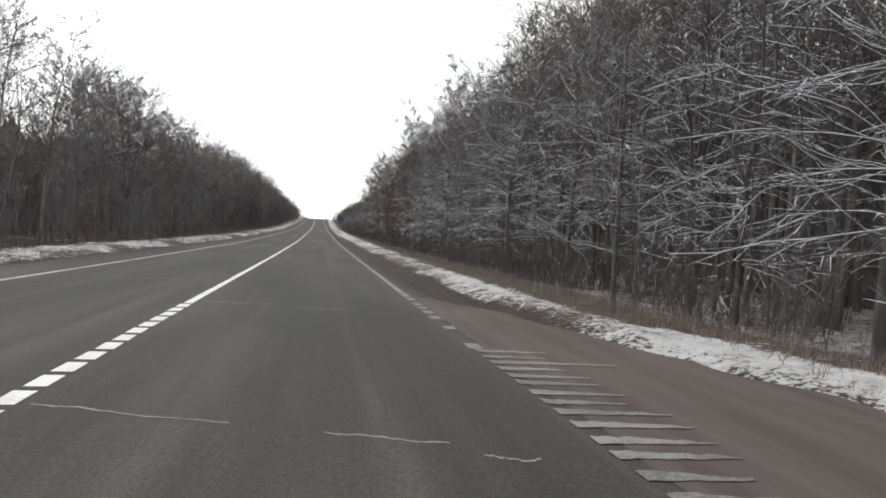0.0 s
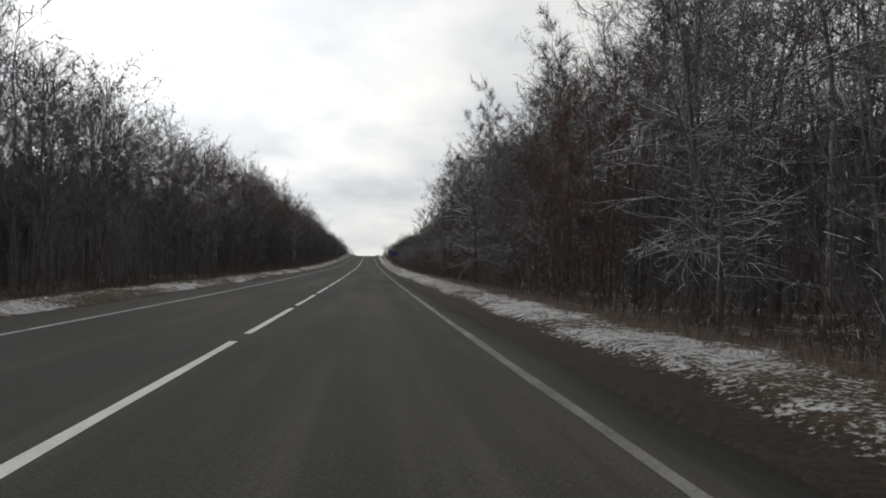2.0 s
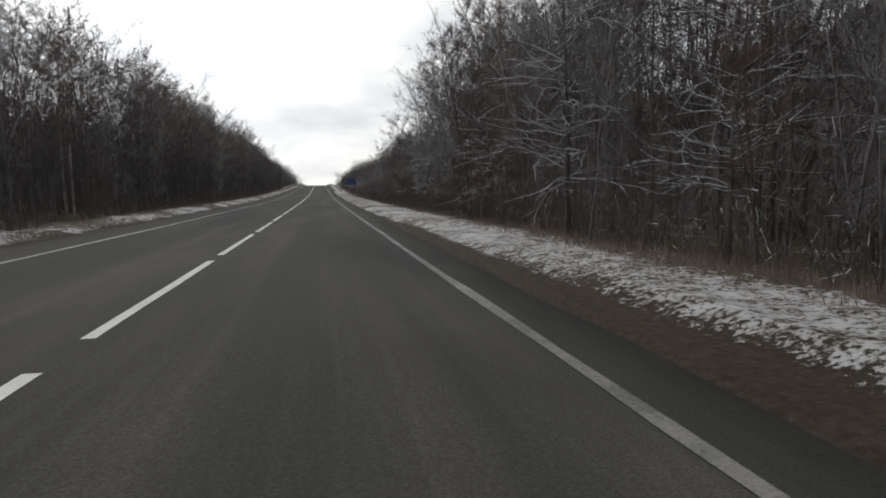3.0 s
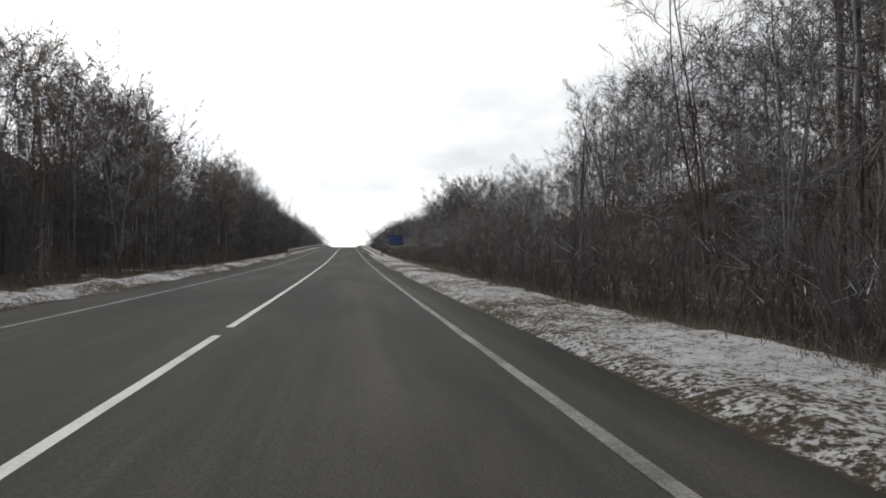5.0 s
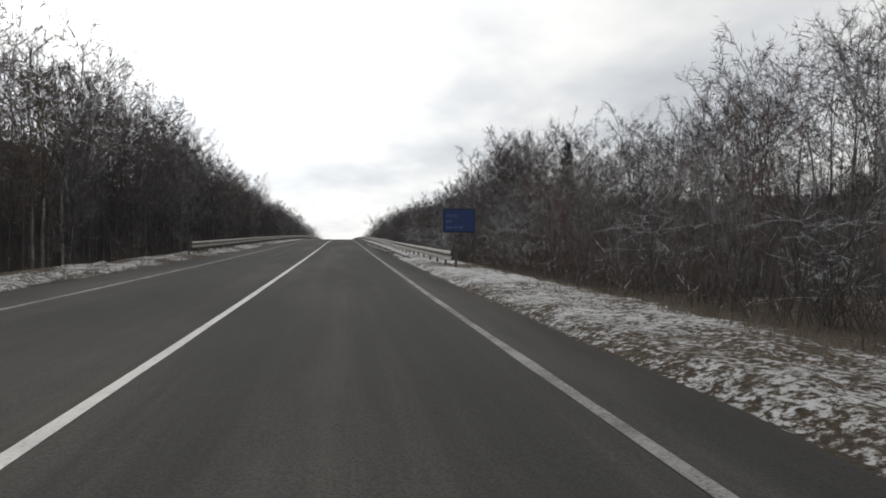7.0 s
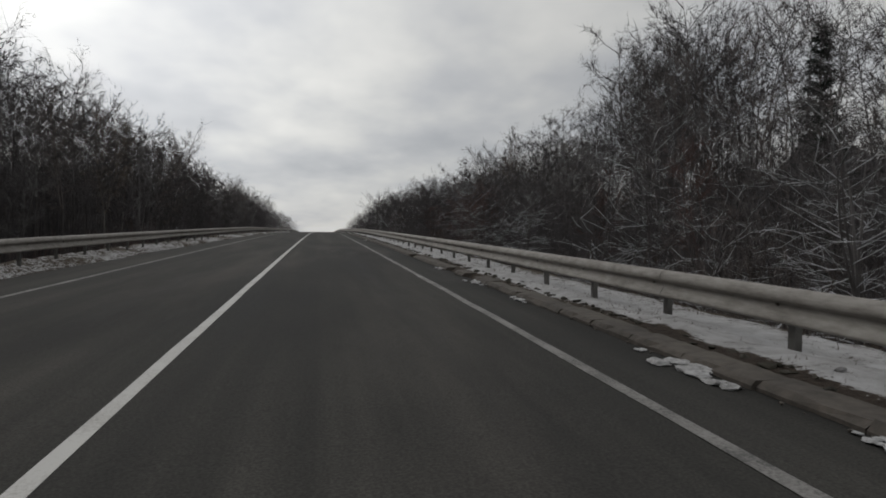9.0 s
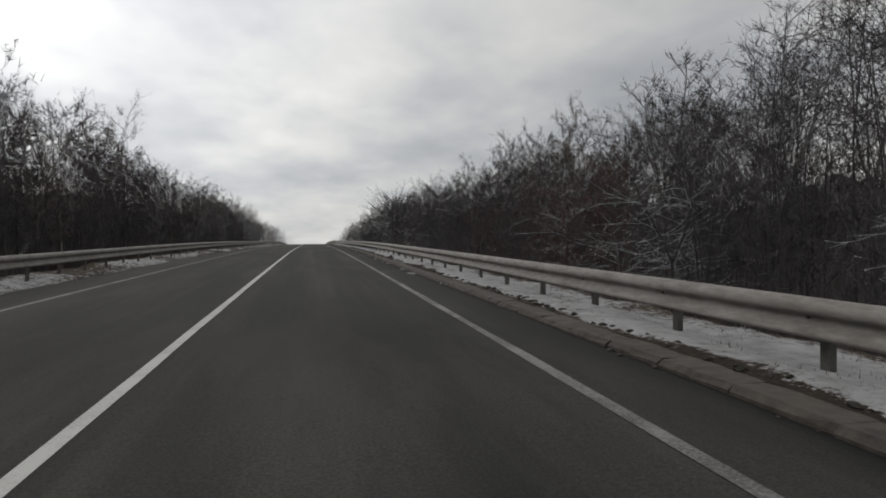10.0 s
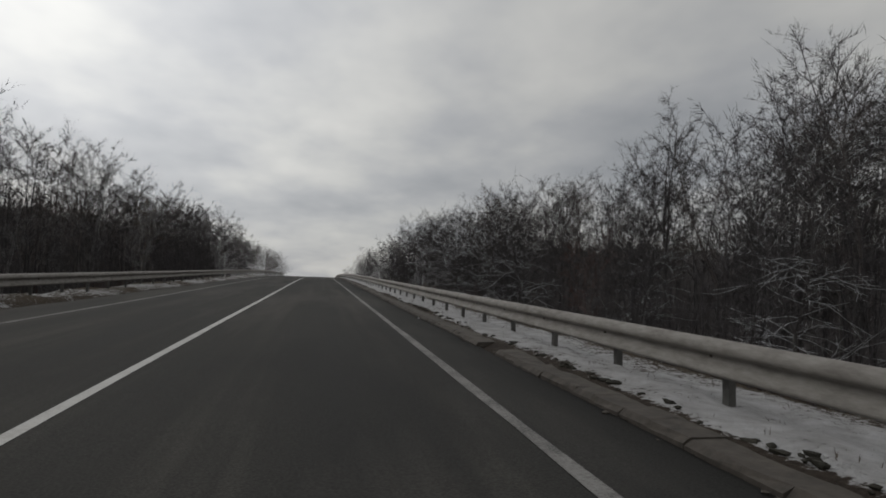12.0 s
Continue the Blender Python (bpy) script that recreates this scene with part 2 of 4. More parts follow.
TREE_SNOW = plain("snow_on_limbs", (0.26, 0.265, 0.275), (0.52, 0.53, 0.55), 3.0, 0.85)
CLOD = plain("dark_turf", (0.014, 0.014, 0.010), (0.052, 0.046, 0.034), 14, 0.95)
STONE = plain("dark_rubble", (0.045, 0.04, 0.034), (0.12, 0.105, 0.09), 12, 0.9)


# ---- mesh helpers ----
def mesh_of(name, v, f, mat):
    """A mesh from arrays of points and triangles or quads."""
    v, f = np.asarray(v, np.float32), np.asarray(f, np.int32)
    me = bpy.data.meshes.new(name)
    k = f.shape[1]
    me.vertices.add(len(v))
    me.vertices.foreach_set("co", v.ravel())
    me.loops.add(f.size)
    me.loops.foreach_set("vertex_index", f.ravel())
    me.polygons.add(len(f))
    me.polygons.foreach_set("loop_start", np.arange(0, f.size, k, dtype=np.int32))
    me.update(calc_edges=True)
    me.materials.append(mat)
    return me


def part(name, bm, mat, parent=None, label=""):
    """Links a bmesh, or a ready mesh, as one mesh object under a thing or a part."""
    if isinstance(bm, bmesh.types.BMesh):
        me = bpy.data.meshes.new(name)
        bm.to_mesh(me)
        bm.free()
        me.materials.append(mat)
    else:
        me = bm
    ob = new(name, me)
    if parent:
        ob.parent = parent
    if label:
        tagged(ob, label)
    return ob


def box(bm, x0, x1, y0, y1, z0, z1, bevel=0.0):
    g = bmesh.ops.create_cube(bm, size=1.0, matrix=Matrix.Translation(((x0 + x1) / 2, (y0 + y1) / 2, (z0 + z1) / 2)) @ Matrix.Diagonal((x1 - x0, y1 - y0, z1 - z0, 1)))
    if bevel:
        edges = list({e for v in g["verts"] for e in v.link_edges})
        bmesh.ops.bevel(bm, geom=edges, offset=bevel, segments=1, affect="EDGES")
    return bm


def strip(name, x0, x1, y0, y1, lift, mat, parent, ragged=0.0, step=1.5):
    """A strip along the road that follows its profile; x0 and x1 may be functions of y."""
    n = max(2, int(abs(y1 - y0) / step) + 2)
    ys = np.linspace(y0, y1, n)
    a = np.array([x0(y) for y in ys]) if callable(x0) else np.full(n, x0)
    c = np.array([x1(y) for y in ys]) if callable(x1) else np.full(n, x1)
    if ragged:
        a = a + np.random.uniform(-ragged, ragged, n)
        c = c + np.random.uniform(-ragged, ragged, n)
    z = road_z(ys) + lift
    v = np.concatenate([np.stack([a, ys, z], 1), np.stack([c, ys, z], 1)])
    i = np.arange(n - 1)
    f = np.stack([i, n + i, n + i + 1, i + 1], 1)
    return part(name, mesh_of(name, v, f, mat), mat, parent)


# ---- ground: one sheet, from the verges to the horizon ----
EDGE_R = 4.55                                       # right edge of the asphalt
EDGE_L = -5.05


def lane_edge_right(y):
    return EDGE_R - 0.35 * max(0.0, min(1.0, (110 - y) / 30)) + 0.5 * max(0.0, min(1.0, (20 - y) / 6))


def smooth(a, b, x):
    t = np.clip((x - a) / (b - a), 0, 1)
    return t * t * (3 - 2 * t)


def lumps(x, y, s, seed):
    """Cheap smooth noise, about -1 to 1."""
    r = np.random.RandomState(seed)
    out = np.zeros_like(x)
    for k in range(7):
        a = r.uniform(0, 2 * np.pi)
        q = s * r.uniform(0.6, 1.9)
        out += np.sin((x * np.cos(a) + y * np.sin(a)) * q + r.uniform(0, 6.3) + 1.3 * np.sin((x * np.sin(a) - y * np.cos(a)) * q * 0.6))
    return out / 4


def ground_off(x, y):
    """Height of the ground over the road's level."""
    x, y = np.asarray(x, float), np.asarray(y, float)
    far = smooth(185, 225, y)                       # the embankment with the guardrails
    er = EDGE_R + 0.45 * smooth(110, 85, y) + 0.9 * smooth(18, 12, y)
    r = x - er
    bank = 0.13 * smooth(0.0, 0.5, r) * smooth(3.4, 2.2, r) * (1 - 0.5 * far)
    fall = (-0.35 * smooth(2.4, 6, r)) * (1 - far) + far * (0.05 * smooth(0.12, 0.3, r) - 0.14 * smooth(0.8, 1.9, r) - 3.4 * smooth(2.0, 12, r))
    right = -0.035 + bank + fall
    l = EDGE_L - x
    bank = 0.12 * smooth(0.3, 0.9, l) * smooth(3.2, 2.0, l)
    fall = (-0.5 * smooth(2.2, 7, l)) * (1 - far) + far * (-0.05 - 2.2 * smooth(1.8, 11, l))
    left = -0.035 + bank + fall
    out = np.where(x > 0, right, left)
    out = np.where((x < EDGE_R - 0.1) & (x > EDGE_L + 0.1), -0.09, out)
    rough = smooth(0.15, 0.7, np.where(x > 0, r, l)) * (np.abs(x) < 40)
    out = out + rough * (0.04 * lumps(x, y, 2.6, 3) + 0.035 * lumps(x, y, 6.5, 4)) * np.where(x < 0, 1.9, 1.0)
    return out


def make_ground():
    xs = np.concatenate([[-1500, -700, -300, -150, -90, -60], np.arange(-45, -14, 3.0), np.arange(-14, -8.2, 0.8), np.arange(-8.2, -4.95, 0.22), [-4.9, -4.2, 0.0, 3.9, 4.35],
                         np.arange(4.45, 8.6, 0.2), np.arange(9.0, 15, 0.8), np.arange(16, 46, 3.0), [60, 90, 150, 300, 700, 1500]])
    ys = np.concatenate([[-900, -400, -150, -60, -25], np.arange(-10, 345, 0.45), np.arange(345, 480, 3.0), [500, 540, 580, 640, 700, 900, 1300, 2000, 3500]])
    X, Y = np.meshgrid(xs, ys)
    dip = -0.00006 * np.maximum(0, Y - 420) ** 1.6 * (Y < 1e9)
    Z = road_z(Y) + ground_off(X, Y) + dip
    nx, ny = len(xs), len(ys)
    v = np.stack([X.ravel(), Y.ravel(), Z.ravel()], 1)
    i = (np.arange(ny - 1)[:, None] * nx + np.arange(nx - 1)[None]).ravel()
    f = np.stack([i, i + 1, i + nx + 1, i + nx], 1)
    me = mesh_of("ground", v, f, GROUND)
    me.polygons.foreach_set("use_smooth", np.ones(len(f), bool))
    er = EDGE_R + 0.45 * smooth(110, 85, Y) + 0.9 * smooth(18, 12, Y)
    wob = 0.14 * lumps(X, Y, 1.1, 9)
    r, l = X - er + wob, EDGE_L - X + wob
    early, late = smooth(120, 60, Y), smooth(200, 225, Y)
    mud = np.where(X > 0, smooth(0.42 + 0.25 * late, 0.12 + 0.25 * late, r) * (0.35 + 0.65 * np.maximum(early, late)), smooth(0.75, 0.15, l))
    snow = np.where(X > 0, smooth(-0.3 + 0.12 * early + 0.62 * late, 0.12 + 0.12 * early + 0.45 * late, r) * (0.53 + 0.13 * lumps(X, Y, 0.8, 12) - 0.05 * early), smooth(0.05, 0.5, l) * (0.46 + 0.20 * lumps(X, Y, 0.8, 13)))
    start = smooth(58, 34, Y)                       # the narrow bank of ploughed snow by the junction
    edge = np.where(X > 0, smooth(2.2 - 0.9 * early - 0.35 * start, 3.2 - 0.9 * early - 0.85 * start, r), smooth(1.7, 2.8, l))
    snow = snow - 0.36 * edge * (1 - 0.35 * smooth(8, 14, np.abs(X))) + (0.16 + 0.12 * start) * edge * smooth(85, 60, Y) * (X > 8.3)
    snow = snow + 0.13 * smooth(48, 28, Y) * smooth(0.5, 0.9, r) * (X > 0) * (1 - edge)
    snow = snow - 0.06 * smooth(115, 135, Y) * smooth(210, 195, Y) * (X > 0)
    snow = snow + 0.20 * late * smooth(0.42, 0.55, r) * smooth(2.2, 1.7, r) * (X > 0)
    snow = np.where((X < EDGE_R) & (X > EDGE_L), 0.0, snow)
    for name, val in (("snow", snow), ("mud", mud)):
        a = me.attributes.new(name, "FLOAT", "POINT")
        a.data.foreach_set("value", val.ravel().astype(np.float32))
    return tagged(new("ground", me), "lumpy verge and forest floor under patchy old snow", "ground", kind="structure")


make_ground()


# ---- road ----
def make_road():
    ys = np.concatenate([np.arange(-40, 420, 1.5), np.arange(420, 620, 6.0)])
    prof = [(-5.05, -0.14), (-5.05, -0.012), (-3.6, 0.0), (0, 0.012), (3.6, 0.0), (4.55, -0.012), (4.55, -0.14)]
    v = []
    rs = np.random.RandomState(5)
    for y in ys:
        jl, jr = rs.uniform(-0.07, 0.07), rs.uniform(-0.06, 0.06)
        for k, (x, z) in enumerate(prof):
            if k < 2:
                x += jl
            if k > 4:
                x = lane_edge_right(y) + jr
            v.append((x, y, rz(y) + z))
    n, m = len(ys), len(prof)
    i = (np.arange(n - 1)[:, None] * m + np.arange(m - 1)[None]).ravel()
    f = np.stack([i, i + 1, i + m + 1, i + m], 1)
    return tagged(new("road", mesh_of("road", v, f, ASPHALT)), "worn grey asphalt two-lane highway with white lines", "road", kind="structure")


road = make_road()
tops = 0.016


def make_markings():
    # centre line: short blocks by the junction, then solid, then long dashes, then solid to the crest
    y = 17.57 - 0.457 * 25
    while y < 17.4:
        strip("short_line_block", -0.075, 0.075, y + 0.09, y + 0.43, tops, PAINT, road, 0.008)
        y += 0.457
    ends = [17.66] + [57.9 + 6.886 * k for k in range(-1, 12)] + [470]
    for k in range(len(ends) - 1):
        a = ends[k] + (0.5 if k else 0)
        c = ends[k + 1] - (0.5 if k < len(ends) - 2 else 0)
        strip("centre_line", -0.06, 0.06, a, c, tops, PAINT, road, 0.006)
    strip("edge_line", -3.605, -3.485, -30, 110, 0.006, PAINT_SIDE, road, 0.012)
    strip("edge_line", -3.605, -3.485, 110, 470, 0.006, PAINT_WORN, road, 0.012)
    strip("edge_line", 3.475, 3.595, 20.0, 112, 0.006, PAINT_DIM, road, 0.018)
    strip("edge_line", 3.475, 3.595, 112, 470, 0.006, PAINT_WORN, road, 0.012)
    for y, n in ((19.35, 0.4), (18.55, 0.45), (18.1, 0.25), (17.45, 0.4), (16.85, 0.35), (15.9, 0.3), (14.5, 0.35)):
        strip("edge_line_block", 3.46, 3.61, y, y + n, 0.009, PAINT_FADED, road, 0.015)
    # worn slanting bars on the widened shoulder
    for k in range(27):
        y = 14.32 - 0.288 * k + random.uniform(-0.03, 0.03)
        slant_bar(y, (0.72 if k != 2 else 1.3) + random.uniform(-0.16, 0.10))


def slant_bar(y, reach):
    """One painted bar: it slants back from the lane's edge and runs out into a thin, ragged end."""
    n = 14
    t = np.linspace(0, 1, n)
    x = 3.49 + reach * t
    a = y - 0.07 * reach * t + np.random.uniform(-0.012, 0.012, n)
    w = 0.125 * (1 - t) ** 0.7 + 0.02 + np.random.uniform(-0.018, 0.018, n)
    z = road_z(a) + 0.009 + np.maximum(0, x - 3.6) * 0.0115
    v = np.concatenate([np.stack([x, a, z], 1), np.stack([x, a + np.maximum(w, 0.01), z], 1)])
    k = np.arange(n - 1)
    part("slanting_bar", mesh_of("slanting_bar", v, np.stack([k, k + 1, n + k + 1, n + k], 1), PAINT_FADED), PAINT_FADED, road)


make_markings()


def side_pavement():
    """The dusty widened shoulder by the junction, running out into the verge."""
    n = 110
    ys = np.linspace(-20, 19.8, n)
    wide = np.interp(ys, [-20, 10, 12, 13.3, 15, 17.6, 19.8], [8.4, 7.0, 6.3, 5.8, 5.4, 4.75, 3.8]) + np.random.RandomState(4).uniform(-0.10, 0.10, n)
    v = np.concatenate([np.stack([3.62 + np.random.RandomState(6).uniform(-0.05, 0.05, n), ys, road_z(ys) + 0.004], 1), np.stack([wide, ys, road_z(ys) + 0.03], 1)])
    i = np.arange(n - 1)
    part("dusty_shoulder", mesh_of("dusty_shoulder", v, np.stack([i, n + i, n + i + 1, i + 1], 1), DUSTY), DUSTY, road)


side_pavement()


def make_crack(x0, x1, y, drift, w=0.011):
    """A filled crack across the lane, wandering a little."""
    n = 26
    rs = np.random.RandomState(int(y * 10) % 1000 + 7)
    xs = np.linspace(x0, x1, n)
    ym = y + np.linspace(0, drift, n) + np.cumsum(rs.uniform(-0.018, 0.018, n))
    wd = w * rs.uniform(0.5, 1.3, n)
    zz = road_z(ym) + 0.016 - 0.004 * np.abs(xs)
    v = np.concatenate([np.stack([xs, ym - wd, zz], 1), np.stack([xs, ym + wd, zz], 1)])
    i = np.arange(n - 1)
    part("crack", mesh_of("crack", v, np.stack([i, i + 1, n + i + 1, n + i], 1), SEALER), SEALER, road)


for x0, x1, y, d in ((0.15, 1.35, 12.2, -.3), (1.9, 2.6, 11.65, -.2), (2.75, 3.05, 11.25, -.05), (-3.2, -1.6, 15.6, .1), (0.2, 1.2, 17.95, -.1), (1.5, 2.3, 17.7, -.1),
                     (-2.2, -0.9, 21.6, .1), (0.5, 1.5, 38.0, .1), (-2.6, -1.4, 33.0, .1), (0.4, 1.1, 146.5, .05), (2.2, 2.6, 147.0, .05), (2.5, 2.9, 145.6, 0), (-2.4, -1.0, 176, .2)):
    make_crack(x0, x1, y, d)


# ---- trees ----
class Sticks:
    """Collects tapering three- or more-sided stems as triangles. An edge of each lies on top, so that snow lies on the two sides next to it."""

    def __init__(self):
        self.v, self.f, self.n = [], [], 0

    def tube(self, pts, rad, sides=3):
        pts = np.asarray(pts, float)
        m = len(pts)
        d = np.empty_like(pts)
        d[1:-1] = pts[2:] - pts[:-2]
        d[0], d[-1] = pts[1] - pts[0], pts[-1] - pts[-2]
        d /= np.linalg.norm(d, axis=1)[:, None] + 1e-9
        up = np.where(np.abs(d[:, 2:3]) > 0.97, np.array([[1.0, 0, 0]]), np.array([[0, 0, 1.0]]))
        u = up - d * (up * d).sum(1)[:, None]
        u /= np.linalg.norm(u, axis=1)[:, None]
        s = np.cross(u, d)
        th = np.pi / 2 + np.arange(sides) * 2 * np.pi / sides
        ring = pts[:, None] + np.asarray(rad)[:, None, None] * (np.cos(th)[None, :, None] * s[:, None] + np.sin(th)[None, :, None] * u[:, None])
        self.v.append(ring.reshape(-1, 3))
        a = (np.arange(m - 1)[:, None] * sides + np.arange(sides)[None])
        c = (np.arange(m - 1)[:, None] * sides + (np.arange(sides)[None] + 1) % sides)
        f = np.concatenate([np.stack([a, c, c + sides], 2).reshape(-1, 3), np.stack([a, c + sides, a + sides], 2).reshape(-1, 3)]) + self.n
        self.f.append(f)
        self.n += m * sides

    def spikes(self, p0, p1, r):
        """Many twigs at once: three-sided cones from p0 to p1."""
        p0, p1 = np.asarray(p0, float), np.asarray(p1, float)
        k = len(p0)
        d = p1 - p0
        d /= np.linalg.norm(d, axis=1)[:, None] + 1e-9
        up = np.where(np.abs(d[:, 2:3]) > 0.97, np.array([[1.0, 0, 0]]), np.array([[0, 0, 1.0]]))
        u = up - d * (up * d).sum(1)[:, None]
        u /= np.linalg.norm(u, axis=1)[:, None]
        s = np.cross(u, d)
        th = np.pi / 2 + np.arange(3) * 2 * np.pi / 3
        ring = p0[:, None] + np.asarray(r)[:, None, None] * (np.cos(th)[None, :, None] * s[:, None] + np.sin(th)[None, :, None] * u[:, None])
        v = np.concatenate([ring, p1[:, None]], 1).reshape(-1, 3)
        b = np.arange(k)[:, None] * 4 + self.n
        f = np.concatenate([np.concatenate([b + i, b + (i + 1) % 3, b + 3], 1) for i in range(3)])
        self.v.append(v)
        self.f.append(f)
        self.n += 4 * k

    def slivers(self, p0, p1, w):
        """The finest twigs: one tapering triangle each."""
        p0, p1 = np.asarray(p0, float), np.asarray(p1, float)
        k = len(p0)
        rs = np.random.RandomState(k)
        s = np.cross(p1 - p0, rs.normal(0, 1, (k, 3)))
        s *= (np.asarray(w) / (np.linalg.norm(s, axis=1) + 1e-9))[:, None]
        self.v.append(np.stack([p0 - s, p0 + s, p1], 1).reshape(-1, 3))
        self.f.append(np.arange(3 * k).reshape(-1, 3) + self.n)
        self.n += 3 * k

    def arrays(self):
        return np.concatenate(self.v), np.concatenate(self.f)


def bend(rs, p, d, length, n, lift, wob):
    """A wandering path of n steps from p towards d; lift bends it up (or down) on the way."""
    pts = [np.array(p, float)]
    d = np.array(d, float)
    for k in range(n):
        d = d / np.linalg.norm(d)
        pts.append(pts[-1] + d * length / n)
        d = d + np.array([rs.normal(0, wob), rs.normal(0, wob), rs.normal(0, wob) + lift])
    return np.array(pts)


def on_path(path, t):
    k = t * (len(path) - 1)
    i = min(int(k), len(path) - 2)
    return path[i] + (path[i + 1] - path[i]) * (k - i), path[i + 1] - path[i]


def twig_fan(rs, crown, path, n, length, r, spread, lift, start=0.25, droop=0.0, fine=False, flat=1.0):
    """n twigs along a path; fine: as slivers."""
    t = rs.uniform(start, 1.0, n) * (len(path) - 1)
    i = np.minimum(t.astype(int), len(path) - 2)
    seg = path[i + 1] - path[i]
    p = path[i] + seg * (t - i)[:, None]
    d = seg / (np.linalg.norm(seg, axis=1)[:, None] + 1e-9)
    q = d + rs.normal(0, spread, (n, 3)) * np.array([1, 1, flat]) + np.array([0, 0, lift])
    q /= np.linalg.norm(q, axis=1)[:, None]
    L = (length * rs.uniform(0.45, 1.2, n))[:, None]
    e = p + q * L - np.array([0, 0, 1.0]) * droop * L
    rr = r * rs.uniform(0.7, 1.2, n)
    (crown.slivers if fine else crown.spikes)(p, e, rr)
    return p, e


def twigs_on(rs, crown, p, e, k, length, w, spread, lift, droop):
    """k fine twigs on each of many straight side branches."""
    p, e = np.repeat(p, k, 0), np.repeat(e, k, 0)
    n = len(p)
    d = e - p
    size = np.linalg.norm(d, axis=1)[:, None] + 1e-9
    at = p + d * rs.uniform(0.12, 1.0, (n, 1))
    q = d / size + rs.normal(0, spread, (n, 3)) + np.array([0, 0, lift - droop])
    q /= np.linalg.norm(q, axis=1)[:, None] + 1e-9
    L = length * rs.uniform(0.45, 1.2, (n, 1))
    crown.slivers(at, at + q * L - np.array([0, 0, 1.0]) * droop * L, w * rs.uniform(0.7, 1.25, n))


def lie_snow(rs, snow, path, rad):
    """A broken ridge of snow along the top of a limb."""
    n = len(path)
    k = 0
    while k < n - 1:
        m = min(n - 1, k + rs.randint(1, 4))
        if rs.rand() < 0.8:
            r = np.asarray(rad[k:m + 1]) * rs.uniform(0.55, 0.95) + 0.0025
            snow.tube(path[k:m + 1] + np.array([0, 0, 1.0]) * (np.asarray(rad[k:m + 1]) * 0.75)[:, None], r, 3)
        k = m


def level_limb(rs, crown, snow, p, a, reach):
    """A long level limb low on the stem, its side twigs lying flat enough to carry snow."""
    el = 0.16 + rs.normal(0, 0.20)
    L = reach * rs.uniform(0.5, 1.15)
    br = bend(rs, p, (np.cos(a) * np.cos(el), np.sin(a) * np.cos(el), np.sin(el)), L, 6, -0.04, 0.20)
    crown.tube(br, np.linspace(0.015, 0.005, 7), 3)
    lie_snow(rs, snow, br, np.linspace(0.015, 0.006, 7))
    for _ in range(5):
        q, dd = on_path(br, rs.uniform(0.2, 1.0))
        dd = dd / np.linalg.norm(dd)
        sb = bend(rs, q, dd + rs.normal(0, 0.5, 3) * np.array([1, 1, 0.35]), L * rs.uniform(0.25, 0.55), 2, -0.04, 0.2)
        crown.tube(sb, [0.0085, 0.0065, 0.003], 3)
        lie_snow(rs, snow, sb, [0.0085, 0.0065, 0.004])
        twig_fan(rs, crown, sb, 5, 0.42, 0.0065, 0.5, 0.02, 0.1, 0.0, True, 0.4)


